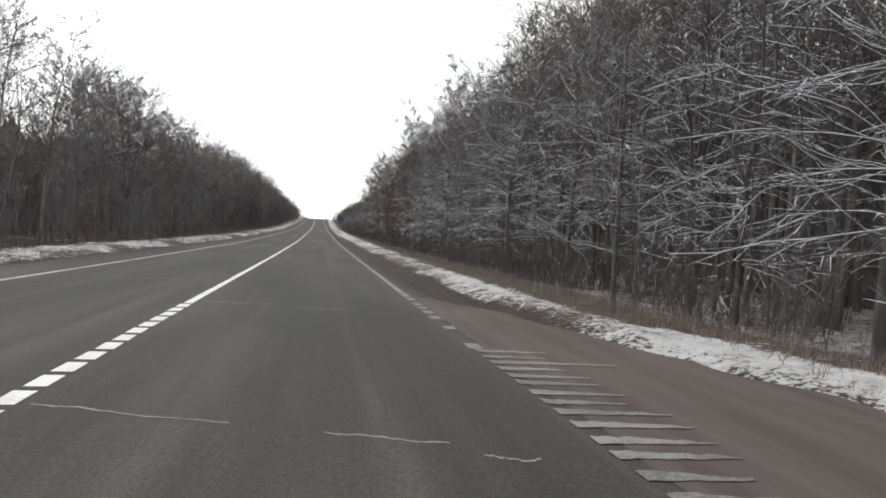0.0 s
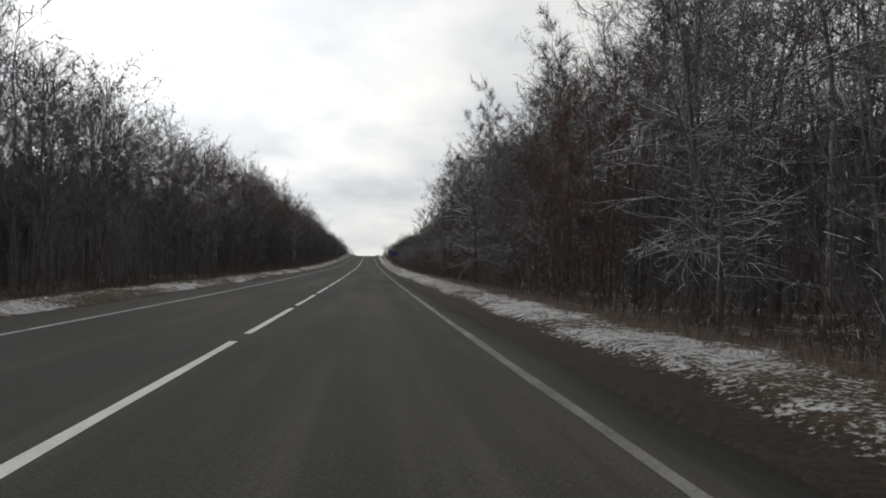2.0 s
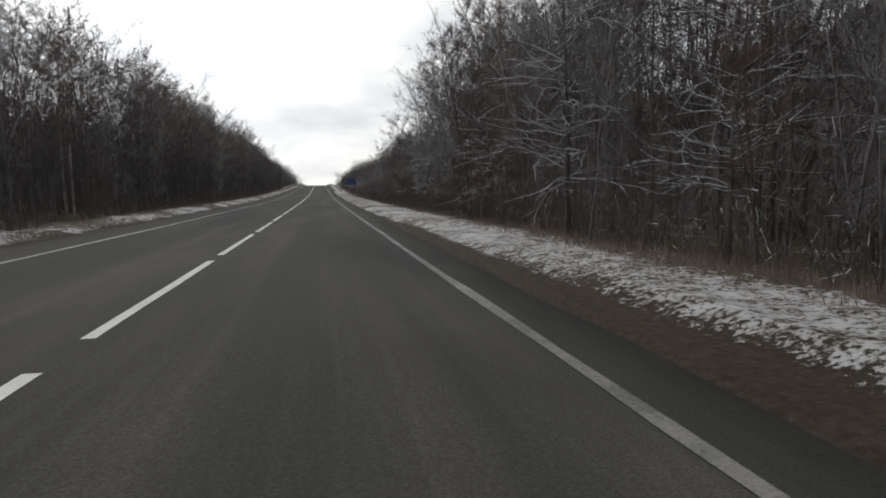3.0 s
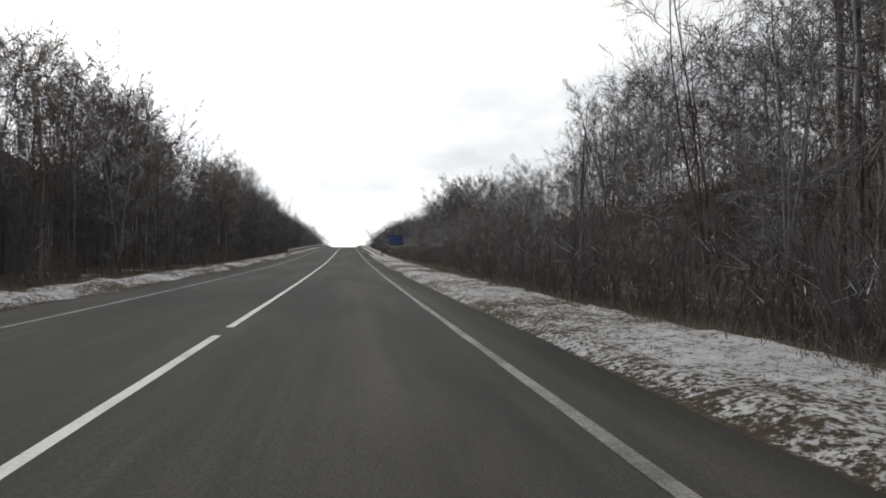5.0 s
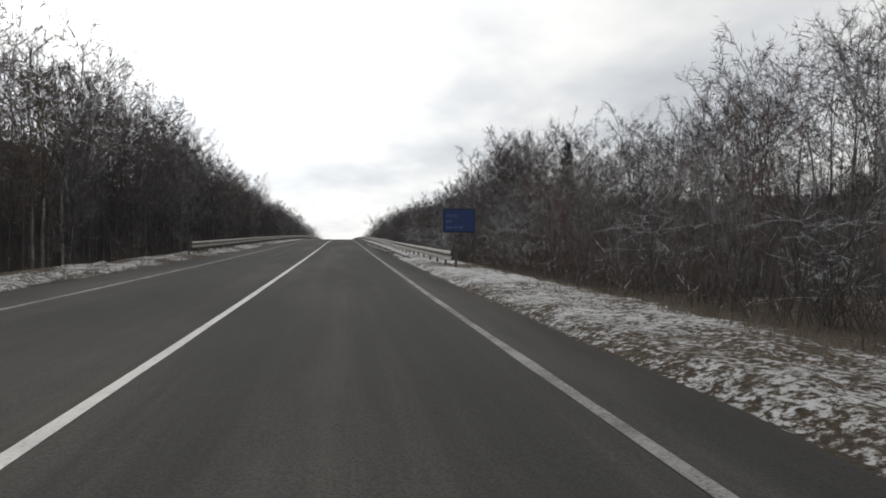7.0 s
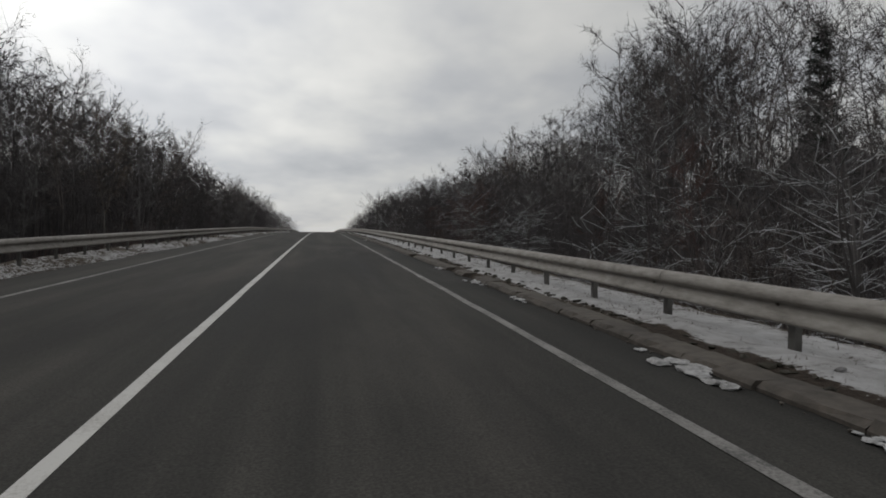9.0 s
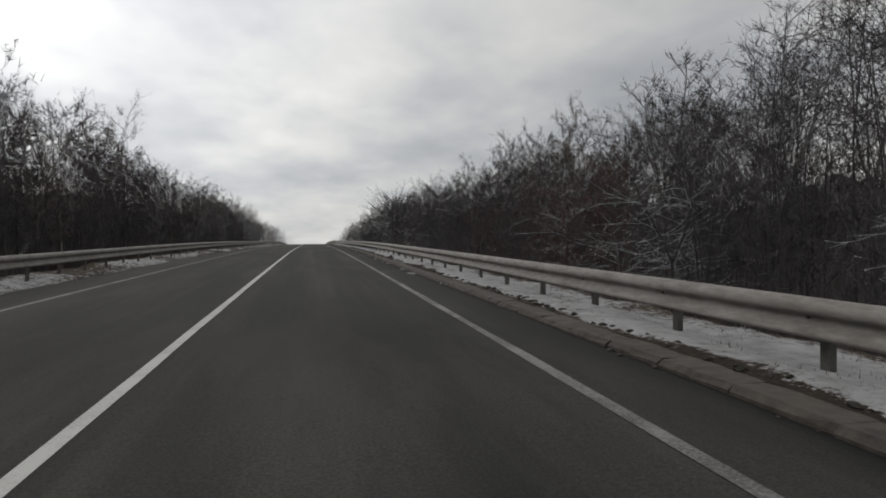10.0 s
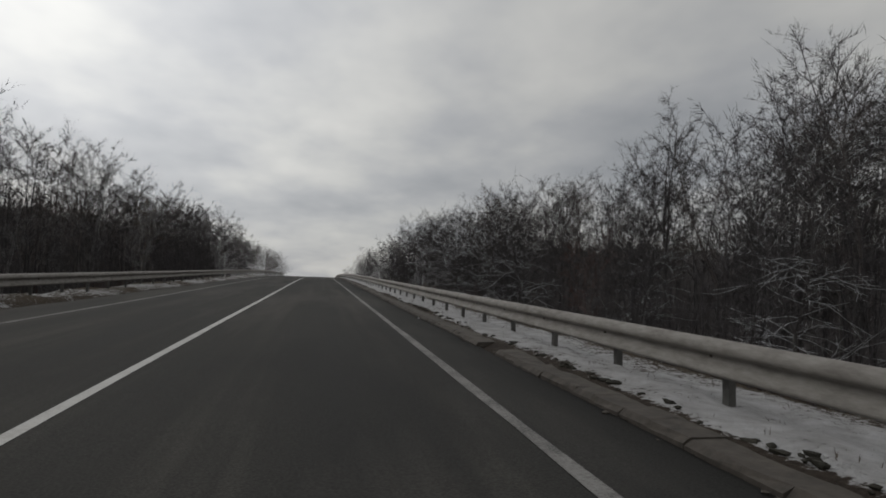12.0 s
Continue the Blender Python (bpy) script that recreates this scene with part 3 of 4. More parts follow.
def tree_shape(seed, h, clear, leaders, limbs, side, twigs, r0, reach=0.20, twig_len=0.5, twig_w=0.0062, rise=0.9, part_way=0.32, low=0, low_reach=3.0, droop=0.0, lean=0.012, sides=5):
    """Trunk and crown of a bare broadleaf tree. clear: height of the fork as a part of h; leaders: steep stems above it; limbs: per leader;
    side: branches per limb; reach: half the crown's width as a part of h; rise: how steeply the limbs climb; part_way: where the crown is widest."""
    rs = np.random.RandomState(seed)
    trunk, crown, snow = Sticks(), Sticks(), Sticks()
    n = 6 if sides > 3 else 3
    fork = h * clear
    zs = np.linspace(0, fork, n)
    path = np.stack([np.cumsum(rs.normal(0, lean * h / n, n)), np.cumsum(rs.normal(0, lean * h / n, n)), zs - 0.25 * (zs == 0)], 1)
    path[0, :2] = 0
    rad = np.linspace(r0, r0 * 0.74, n)
    rad[0] *= 1.35
    trunk.tube(path, rad, sides)
    top = path[-1]
    for k in range(leaders):
        a = k * 2.4 + rs.uniform(0, 6.3)
        out = (0.04 if leaders == 1 else 0.17 if clear < 0.2 else 0.36 * reach / 0.2) * rs.uniform(0.5, 1.25)
        L = (h - fork) * 0.80 * (1.0 if k == 0 else rs.uniform(0.66, 0.97))
        st = bend(rs, top - np.array([0, 0, rs.uniform(0, 0.12) * fork * (k > 0)]), (np.cos(a) * out, np.sin(a) * out, 1.0), L, 6, 0.10, 0.075)
        first = st if k == 0 else first
        crown.tube(st, np.linspace(r0 * (0.72 if leaders == 1 else 0.55), 0.012, 7), 4 if sides > 3 else 3)
        m = max(3, int(limbs * L / (h - fork) / 0.8))
        for j in range(m):
            t = ((j + rs.uniform(0, 1)) / m) ** 0.85 * 0.985
            p, d = on_path(st, t)
            dome = math.sin(math.pi * min(1.0, (0.30 + 0.70 * t / part_way) * 0.5)) if t < part_way else 1.0 - 0.36 * ((t - part_way) / (1 - part_way)) ** 2
            LL = reach * h * dome * rs.uniform(0.55, 1.1) * (1.0 if leaders == 1 else 0.72)
            b = j * 2.4 + rs.normal(0, 0.5)
            up = rise * (0.55 + 0.85 * t * t) * rs.uniform(0.6, 1.3)
            br = bend(rs, p, (np.cos(b), np.sin(b), up), LL, 2, 0.10 - droop * 0.6, 0.15)
            crown.tube(br, np.linspace(r0 * 0.20, 0.006, 3), 3)
            if low and up < 1.1:
                lie_snow(rs, snow, br, np.linspace(r0 * 0.16, 0.006, 3))
            q, e = twig_fan(rs, crown, br, side, LL * 0.55, r0 * 0.07 + 0.002, 0.62, 0.08 - droop * 0.5, 0.15, 0.0, True)
            twigs_on(rs, crown, q, e, twigs, twig_len, twig_w, 0.80, 0.06, droop)
            twigs_on(rs, crown, br[-2:-1], br[-1:], twigs, twig_len, twig_w, 0.8, 0.08, droop)
    tall = np.percentile(np.concatenate(crown.v)[:, 2], 99.6)
    for v in crown.v + snow.v:
        v[:, 2] = fork + (v[:, 2] - fork) * (h - fork) / (tall - fork)
    for k in range(low):
        p, d = on_path(path, rs.uniform(0.42, 1.0)) if k % 5 < 3 else on_path(first, rs.uniform(0.0, 0.6))
        level_limb(rs, crown, snow, p, k * 2.4 + rs.normal(0, 0.5), low_reach)
    return trunk.arrays(), crown.arrays(), snow.arrays() if low else None


def shrub_shape(seed, h, stems, twigs, r=0.011, spread=0.42):
    rs = np.random.RandomState(seed)
    body = Sticks()
    for k in range(stems):
        a = rs.uniform(0, 2 * np.pi)
        p = np.array([rs.normal(0, 0.35), rs.normal(0, 0.35), -0.1])
        L = h * rs.uniform(0.5, 1.05)
        st = bend(rs, p, (spread * np.cos(a), spread * np.sin(a), 1), L, 2, 0.02, 0.12)
        body.tube(st, [r, r * 0.7, 0.003], 3)
        twig_fan(rs, body, st, twigs, L * 0.36, r * 0.55, 0.45, 0.1, 0.1, 0.0, True)
    return body.arrays()


def sapling_shape(seed):
    """A clump of thin wavering stems 6 m high, thick with fine twigs from top to bottom."""
    rs = np.random.RandomState(seed)
    body = Sticks()
    for k in range(5):
        a = rs.uniform(0, 2 * np.pi)
        st = bend(rs, (rs.normal(0, 0.6), rs.normal(0, 0.6), -0.1), (0.10 * np.cos(a), 0.10 * np.sin(a), 1), 6 * rs.uniform(0.5, 0.95), 4, 0.03, 0.16)
        body.tube(st, [0.013, 0.011, 0.009, 0.006, 0.003], 3)
        p, e = twig_fan(rs, body, st, 11, 1.1, 0.006, 0.70, 0.10, 0.03, 0.0, True)
        twigs_on(rs, body, p, e, 3, 0.62, 0.0105, 0.7, 0.05, 0.0)
    return body.arrays()


def spruce_shape(seed, h):
    rs = np.random.RandomState(seed)
    trunk, crown = Sticks(), Sticks()
    trunk.tube([(0, 0, -0.2), (0, 0, h * 0.5), (0, 0, h)], [0.16, 0.09, 0.015], 5)
    z = h * 0.12
    while z < h * 0.98:
        fr = z / h
        for k in range(6):
            a = rs.uniform(0, 2 * np.pi)
            L = (1 - fr) * h * 0.20 * rs.uniform(0.5, 1.2) + 0.15
            br = bend(rs, (0, 0, z + rs.uniform(-0.02, 0.02) * h), (np.cos(a), np.sin(a), -0.15 + 0.5 * fr), L, 3, 0.05, 0.05)
            crown.tube(br, np.linspace(0.035, 0.015, 4), 3)
            twig_fan(rs, crown, br, 24, 0.55, 0.036, 0.60, -0.05, 0.05, 0.45)
        z += h * 0.020
    return trunk.arrays(), crown.arrays()


def tree_thing(name, shapes, mats, label, category="tree"):
    """A tree as an Empty with its trunk, its crown and the snow on its limbs."""
    root = new(name)
    part("trunk", mesh_of("trunk", *shapes[0], mats[0]), mats[0], root)
    part("crown", mesh_of("crown", *shapes[1], mats[1]), mats[1], root)
    if len(mats) > 2 and shapes[2]:
        tagged(part("snow", mesh_of("snow", *shapes[2], mats[2]), mats[2], root), "thin ridges of snow along the limbs", kind="stuff")
    return tagged(root, label, category)


def drop_thing(ob):
    """Takes a pattern out of the scene again; its meshes live on in the copies."""
    for o in list(ob.children_recursive) + [ob]:
        bpy.data.objects.remove(o)


def gz(x, y):
    return rz(y) + float(ground_off(np.array([x]), np.array([y]))[0])


def place(ob, x, y, s=1.0, turn=None, sz=None):
    sz = s if sz is None else sz
    c = copy_thing(ob, pose(x, y, gz(x, y), 0, 0, random.uniform(0, 360) if turn is None else turn) @ Matrix.Diagonal((s, s, sz, 1)))
    return c


def wood_left(y):
    """Height of the wood's outline over the road, 17 m left of the centre line."""
    return float(np.interp(y, [40, 60, 80, 100, 120, 160, 180, 200, 220, 240, 262, 275, 290, 320, 335, 350, 370, 390, 410, 460],
                           [14.8, 14.8, 14.4, 14.6, 14.8, 15.6, 15.8, 14.2, 14.0, 14.8, 13.2, 11.9, 10.4, 11.4, 10.6, 10.2, 10.4, 9.8, 10.6, 11.0]))


def wood_near(y):
    """The same 12.5 m to the right, where tall trees stand close to the road."""
    return float(np.interp(y, [20, 44, 56, 64, 80, 90, 100, 110, 118, 126, 134, 139, 143], [14.5, 13.4, 13.2, 13.0, 12.5, 13.7, 12.8, 10.9, 11.2, 14.2, 13.8, 10.0, 8.0]))


def wood_deep(y):
    """The same 26 m to the right, where the tall wood stands back behind low growth."""
    return float(np.interp(y, [140, 152, 164, 176, 188, 200, 212, 224, 236, 246, 256, 266, 274, 281, 289, 296, 301, 306, 312, 332, 344, 358, 370, 385, 400, 420, 440],
                           [19.0, 18.8, 15.5, 16.0, 12.8, 12.2, 12.0, 11.0, 9.2, 9.6, 14.0, 16.5, 16.0, 13.0, 12.0, 10.5, 8.3, 8.6, 10.5, 10.5, 10.5, 11.0, 10.8, 12.0, 13.0, 15.0, 16.5]))


def front_right(y):
    return float(np.interp(y, [0, 140, 165, 200, 230], [9.6, 9.6, 11.5, 12.0, 13.0]))


def front_left(y):
    return float(np.interp(y, [0, 200, 230], [-11.0, -11.0, -12.0]))


def swell(x, y):
    """Groups of older and younger trees: the wood's outline rises and falls."""
    a = 0.0 if x > 0 else 2.1
    return 1.0 + 0.10 * math.sin(y * 0.43 + a) + 0.07 * math.sin(y * 0.19 + 1.7 * a + 0.6) + 0.05 * math.sin(y * 1.02 + a)


def tree_height(x, y, part_of):
    """Height over the ground that a tree at x, y has by the wood's outline."""
    if x < 0:
        top = 1.2 + (wood_left(y) - 1.2) * (1.86 - x) / 18.86
    elif y < 140:
        top = 1.2 + (wood_near(y) - 1.2) * (x - 1.86) / 10.64
    else:
        deep = (wood_deep(y) - 1.2) / 24.14
        top = 1.2 + (x - 1.86) * min(deep, float(np.interp(x, [8, 19, 22], [0.40, 0.40, 1.0])))
    top = min(top * part_of * swell(x, y), 17.5)
    return max(2.6, top - float(ground_off(np.array([x]), np.array([y]))[0]))


EDGE_SHAPES = [tree_shape(100 + k, 10.0, 0.36, 2, 12, 9, 9, 0.095, 0.28, 0.44, 0.0064, 0.75, low=36, low_reach=2.5) for k in range(6)]
MID_SHAPES = [tree_shape(150 + k, 10.0, 0.12, 3, 11, 8, 11, 0.055, 0.27, 0.42, 0.0070, 0.85, 0.5) for k in range(6)]
TALL_SHAPES = [tree_shape(200 + k, 15.0, 0.34, 1 + k % 3, 26 if k % 3 == 0 else 15 if k % 3 == 1 else 11, 9, 10, 0.125, 0.24, 0.50, 0.0085, 0.75, low=2, low_reach=2.4) for k in range(6)]
BIRCH_SHAPES = [tree_shape(300 + k, 15.0, 0.34, 1 + k % 2, 24 if k % 2 == 0 else 14, 8, 10, 0.10, 0.22, 0.62, 0.0095, 1.0, 0.4, low=1, low_reach=1.8, droop=0.20) for k in range(3)]
LOW_SHAPES = [tree_shape(400 + k, 15.0, 0.24, 1, 16, 6, 6, 0.10, 0.25, 0.62, 0.0185, 0.7, 0.45, sides=3) for k in range(6)]
SHRUB_SHAPES = [shrub_shape(500 + k, 2.6, 14, 16) for k in range(4)]

EDGE = [tree_thing("roadside_tree", s, (BARK, TWIG, TREE_SNOW), "bare deciduous tree with snow-lined spreading branches at the wood's edge") for s in EDGE_SHAPES]
MID = [tree_thing("roadside_tree", s, (BARK, TWIG_BARE), "bare grey-brown many-stemmed tree at the wood's edge") for s in MID_SHAPES]
DARK = [tree_thing("roadside_tree", s, (BARK, TWIG_DARK), "dark bare many-stemmed tree at the wood's edge") for s in MID_SHAPES[3:]]
RUST = [tree_thing("roadside_tree", s, (BARK, RUSSET), "bare young tree with reddish-brown twigs at the wood's edge") for s in MID_SHAPES[:3]]
TALL = [tree_thing("forest_tree", s, (BARK, TWIG, TREE_SNOW), "tall slender bare forest tree with a little snow on its twigs") for s in TALL_SHAPES[:4]]
TALL_BARE = [tree_thing("forest_tree", s, (BARK, TWIG_BARE), "tall slender bare forest tree with grey-brown twigs") for s in TALL_SHAPES]
TALL_BROWN = [tree_thing("forest_tree", s, (BARK, TWIG_BROWN), "tall slender bare forest tree with dark brownish twigs") for s in TALL_SHAPES[1:5]]
BIRCH = [tree_thing("birch_tree", s, (BIRCH_BARK, BIRCH_TWIG), "bare birch with pale trunk and fine hanging twigs") for s in BIRCH_SHAPES]


def shrub_pattern(shape, mat, label):
    return tagged(new("shrub", mesh_of("shrub", *shape, mat)), label, "shrub")


SHRUBS = [shrub_pattern(s, TWIG, "leafless snow-dusted shrub of thin stems under the trees") for s in SHRUB_SHAPES]
SHRUBS += [shrub_pattern(s, RUSSET, "leafless reddish-brown shrub of thin stems under the trees") for s in SHRUB_SHAPES[:2]]


def plant_edges():
    y = 9.0
    while y < 440:
        near = y < 138
        x = front_right(y) + random.uniform(-0.6, 2.2) if near else random.uniform(10.0, 19.0)
        h = tree_height(x, y, random.uniform(0.62, 1.02))
        kind = random.random()
        pat = random.choice(EDGE if kind < (0.9 if y < 52 else 0.3 if near else 0.22) else (RUST if kind < (0.6 if y < 200 or 268 < y < 300 else 0.35) else MID))
        if y > 225 and kind > 0.3:
            pat = random.choice(DARK)
        t = place(pat, x, y, min(1.15, max(0.42, h / 10)), None, h / 10)
        tagged(t, group="trees on the wood's edge")
        y += (2.6 if near else 1.9 if y < 340 else 4.0) * random.uniform(0.7, 1.3)
    y = 28.0
    while y < 440:
        x = front_left(y) - random.uniform(-0.5, 3.0)
        h = tree_height(x, y, random.uniform(0.40, 0.95))
        # mostly dark twigs past y = 105: the backlit side's shade, put into the colour
        pat = random.choice(DARK if random.random() < (0.75 if y > 105 else 0.2) else MID)
        t = place(pat, x, y, min(1.15, max(0.42, h / 10)), None, h / 10)
        tagged(t, group="trees on the wood's edge")
        y += 3.4 * random.uniform(0.7, 1.3) if y < 340 else 5.5


def plant_tall():
    for side, y0 in ((1, 12.0), (-1, 32.0)):
        y = y0
        while y < 400:
            if side > 0:
                x = front_right(y) + random.uniform(1.5, 9.5) if y < 138 else random.uniform(20.5, 31.0)
            else:
                x = front_left(y) - random.uniform(2.0, 10.0)
            h = tree_height(x, y, random.uniform(0.84, 1.08))
            r = random.random()
            pat = random.choice(BIRCH if r < (0.12 if side > 0 else 0.3) else (TALL if r < (0.6 if y < 60 else 0.25) else TALL_BARE) if side > 0 else (TALL_BARE if r < 0.85 else TALL))
            if y > 215 and random.random() < 0.75:
                pat = random.choice(TALL_BROWN)
            t = place(pat, x, y, min(1.2, max(0.5, h / 15)), None, h / 15)
            tagged(t, group="tall trees in the wood")
            y += (2.2 if y < 150 else 2.5) * random.uniform(0.6, 1.4) if y < 330 else 5.0


def plant_shrubs():
    for side, y0, n in ((1, 10, 120), (-1, 30, 90)):
        for _ in range(n):
            y = y0 + (380 - y0) * random.random() ** 1.15
            f = front_right(y) if side > 0 else front_left(y)
            x = f + side * random.uniform(-1.3, 3.0)
            s = random.uniform(0.6, 1.25)
            t = place(random.choice(SHRUBS), x, y, s)
            tagged(t, group="shrubs under the wood's edge")
    for _ in range(46):                             # grey shrubs before the first trees
        y = random.uniform(13, 46)
        t = place(random.choice(SHRUBS[:4]), random.uniform(8.2, 11.5), y, random.uniform(0.5, 0.95))
        tagged(t, group="shrubs under the wood's edge")
    for _ in range(60):                             # snow-dusted bushes before the embankment
        y = random.uniform(125, 222)
        t = place(random.choice(SHRUBS[:4]), front_right(y) + random.uniform(-2.6, 0.6), y, random.uniform(0.6, 1.3))
        tagged(t, group="shrubs under the wood's edge")


def plant_russet():
    """The dense reddish thicket on the foot of the embankment."""
    for x, y, h in ((13.6, 282, 6.4), (14.8, 285, 7.6), (16.2, 283, 8.2), (15.4, 288.5, 8.0), (13.8, 291, 6.6), (17.4, 287, 8.8), (16.6, 292, 8.4), (14.2, 297, 6.6), (18.0, 296, 8.6), (15.0, 302, 6.8)):
        t = place(RUST[int(y) % 3], x, y, 0.95, None, h / 10)
        tagged(t, "dense young tree with dark reddish-brown twigs on the embankment's foot", group="trees on the wood's edge")


plant_edges()
plant_russet()
plant_tall()
plant_shrubs()
for pattern in EDGE + MID + DARK + TALL + TALL_BARE + TALL_BROWN + BIRCH + RUST + SHRUBS:
    drop_thing(pattern)


def joined(name, shapes, spots, mat, label, category):
    """Many plants as one mesh: shapes are (points, triangles); spots are (x, y, scale, height scale, which)."""
    vs, fs, n = [], [], 0
    rs = np.random.RandomState(len(spots))
    for x, y, s, sz, k in spots:
        v, f = shapes[k % len(shapes)]
        a = rs.uniform(0, 2 * np.pi)
        q = np.empty_like(v)
        q[:, 0] = x + s * (v[:, 0] * np.cos(a) - v[:, 1] * np.sin(a))
        q[:, 1] = y + s * (v[:, 0] * np.sin(a) + v[:, 1] * np.cos(a))
        q[:, 2] = gz(x, y) + sz * v[:, 2]
        vs.append(q)
        fs.append(f + n)
        n += len(v)
    return tagged(new(name, mesh_of(name, np.concatenate(vs), np.concatenate(fs), mat)), label, category, kind="stuff")


def deep_woods():
    """The wood behind the first rows, on both sides."""
    rs = np.random.RandomState(77)
    whole = []
    for (tv, tf), (cv, cf), _ in LOW_SHAPES:
        whole.append((np.concatenate([tv, cv]), np.concatenate([tf, cf + len(tv)])))
    # left side past y = 105: darker twig colours stand in for backlit shade
    for side, y0, y1, count, inner, deep, mat in ((1, 12, 75, 85, 3.0, 12, TWIG), (1, 75, 140, 85, 3.0, 12, TWIG_BROWN), (1, 12, 62, 60, 2.5, 8, TWIG), (1, 128, 165, 45, 6.0, 14, TWIG_BROWN), (1, 138, 345, 230, 11.0, 12, TWIG_DARK), (1, 300, 470, 150, 3.0, 16, TWIG_DARK),
                                                  (-1, 34, 105, 96, 2.0, 9, TWIG_BARE), (-1, 105, 220, 135, 2.0, 9, TWIG_BROWN), (-1, 220, 300, 115, 2.0, 9, TWIG_DARK), (-1, 285, 470, 185, 2.0, 11, TWIG_DARK), (1, 400, 640, 80, 0.3, 14, TWIG_DARK), (-1, 400, 640, 80, 0.3, 14, TWIG_BROWN)):
        spots = []
        for k in range(count):
            y = y0 + (y1 - y0) * rs.rand()
            f = front_right(y) if side > 0 else front_left(y)
            x = f + side * (inner + deep * rs.rand())
            h = tree_height(x, y, rs.uniform(0.76, 1.06))
            spots.append((x, y, min(1.2, max(0.6, h / 15)), h / 15, k))
        joined("forest", whole, spots, mat, "dense bare winter forest of grey-brown trunks and twigs", "forest")
    # the unbroken wood further in: a canopy with a steep, uneven front
    for side in (1, -1):
        ys = np.arange(4, 480, 1.6)
        across = np.concatenate([[20, 20.4, 21, 22], np.arange(24, 84, 2.4), [95, 120, 170, 260, 420]])
        Y, A = np.meshgrid(ys, across, indexing="ij")
        f = np.array([front_right(y) if side > 0 else front_left(y) for y in ys])[:, None]
        back = np.array([float(np.interp(y, [130, 160], [11.0, 21.0])) if side > 0 else 10.5 for y in ys])[:, None]
        X = f + side * (A - 20 + back + 1.6 * lumps(Y, A * 0, 0.5, 31) + rs.uniform(-0.4, 0.4, A.shape))
        top = np.array([tree_height(float(q + side * (d + 1)), y, 0.46 if side < 0 else float(np.interp(y, [210, 240], [0.40, 0.32]))) * float(smooth(482, 455, y)) for y, q, d in zip(ys, f[:, 0], back[:, 0])])[:, None]
        rise = np.interp(A, [20, 20.4, 21, 22, 24], [0, 0.45, 0.75, 0.92, 1.0])
        Z = road_z(Y) + ground_off(X, Y) - 0.3 + top * rise * (0.85 + 0.22 * lumps(X, Y, 0.8, 32) + rs.uniform(-0.07, 0.07, A.shape))
        n, m = A.shape
        i = (np.arange(n - 1)[:, None] * m + np.arange(m - 1)[None]).ravel()
        q = np.stack([i, i + 1, i + m + 1, i + m], 1) if side < 0 else np.stack([i, i + m, i + m + 1, i + 1], 1)
        fringe = Sticks()
        k = rs.randint(0, len(A.ravel()), 420000)
        k = k[(A.ravel()[k] < 27) & (A.ravel()[k] > 20.2)]
        p = np.stack([X.ravel(), Y.ravel(), Z.ravel()], 1)[k] + rs.uniform(-1, 1, (len(k), 3)) * np.array([0.8, 0.9, 0.5])
        up = 0.4 + 4.2 * rs.rand(len(k)) ** 2.2
        fringe.slivers(p, p + np.stack([rs.normal(0, 0.45, len(k)), rs.normal(0, 0.45, len(k)), np.ones(len(k))], 1) * up[:, None], 0.014 + 0.005 * up)
        tagged(new("distant_twigs", mesh_of("distant_twigs", *fringe.arrays(), TWIG_BROWN)), "mass of bare stems rising out of the wood behind", "forest", kind="stuff")
        tagged(new("distant_wood", mesh_of("distant_wood", np.stack([X.ravel(), Y.ravel(), Z.ravel()], 1), q, THICKET)), "unbroken grey-brown winter wood far behind the first trees", "forest", kind="stuff")
    # saplings and brush that close the lower part of the wood and its edge
    tall_brush = [sapling_shape(900 + k) for k in range(5)]
    low_brush = [shrub_shape(950 + k, 1.4, 5, 16, 0.008, 0.5) for k in range(3)]
    # left saplings past y = 105 are coloured dark for the shade against the light
    for side, y0, y1, count, mat in ((1, 10, 85, 130, TWIG), (1, 85, 140, 90, TWIG_BROWN), (1, 130, 245, 190, TWIG_BROWN), (1, 235, 340, 200, TWIG_DARK), (1, 340, 450, 100, TWIG_DARK), (-1, 30, 105, 75, TWIG_BARE), (-1, 105, 450, 345, TWIG_DARK)):
        spots = []
        for k in range(count):
            y = y0 + (y1 - y0) * rs.rand()
            f = front_right(y) if side > 0 else front_left(y)
            x = f + side * (-0.2 + 9.5 * rs.rand() ** 1.2)
            h = tree_height(x, y, rs.uniform(0.2, 0.75 if y < 140 or side < 0 else 0.95))
            spots.append((x, y, min(1.3, max(0.6, h / 6)), h / 6, k))
        joined("undergrowth", tall_brush, spots, mat, "thicket of thin bare saplings and brush under the trees", "undergrowth")
    for side, y0, count in ((1, 10, 560), (-1, 30, 400)):
        spots = []
        for k in range(count):
            y = y0 + (400 - y0) * rs.rand() ** 1.15
            near = 7.6 if side > 0 else -8.4
            far = (front_right(y) if side > 0 else front_left(y)) + side * 1.0
            x = near + (far - near) * rs.rand() ** 0.7
            s = rs.uniform(0.5, 1.3)
            spots.append((x, y, s, s, k))
        if side > 0:
            for k in range(320):
                y = rs.uniform(95, 222)
                s = rs.uniform(0.7, 1.7)
                spots.append((rs.uniform(8.2, front_right(y) + 0.8), y, s, s, k))
        joined("brushwood", low_brush, spots, BRUSH, "low brown brushwood between the snowy verge and the trees", "brushwood")


deep_woods()


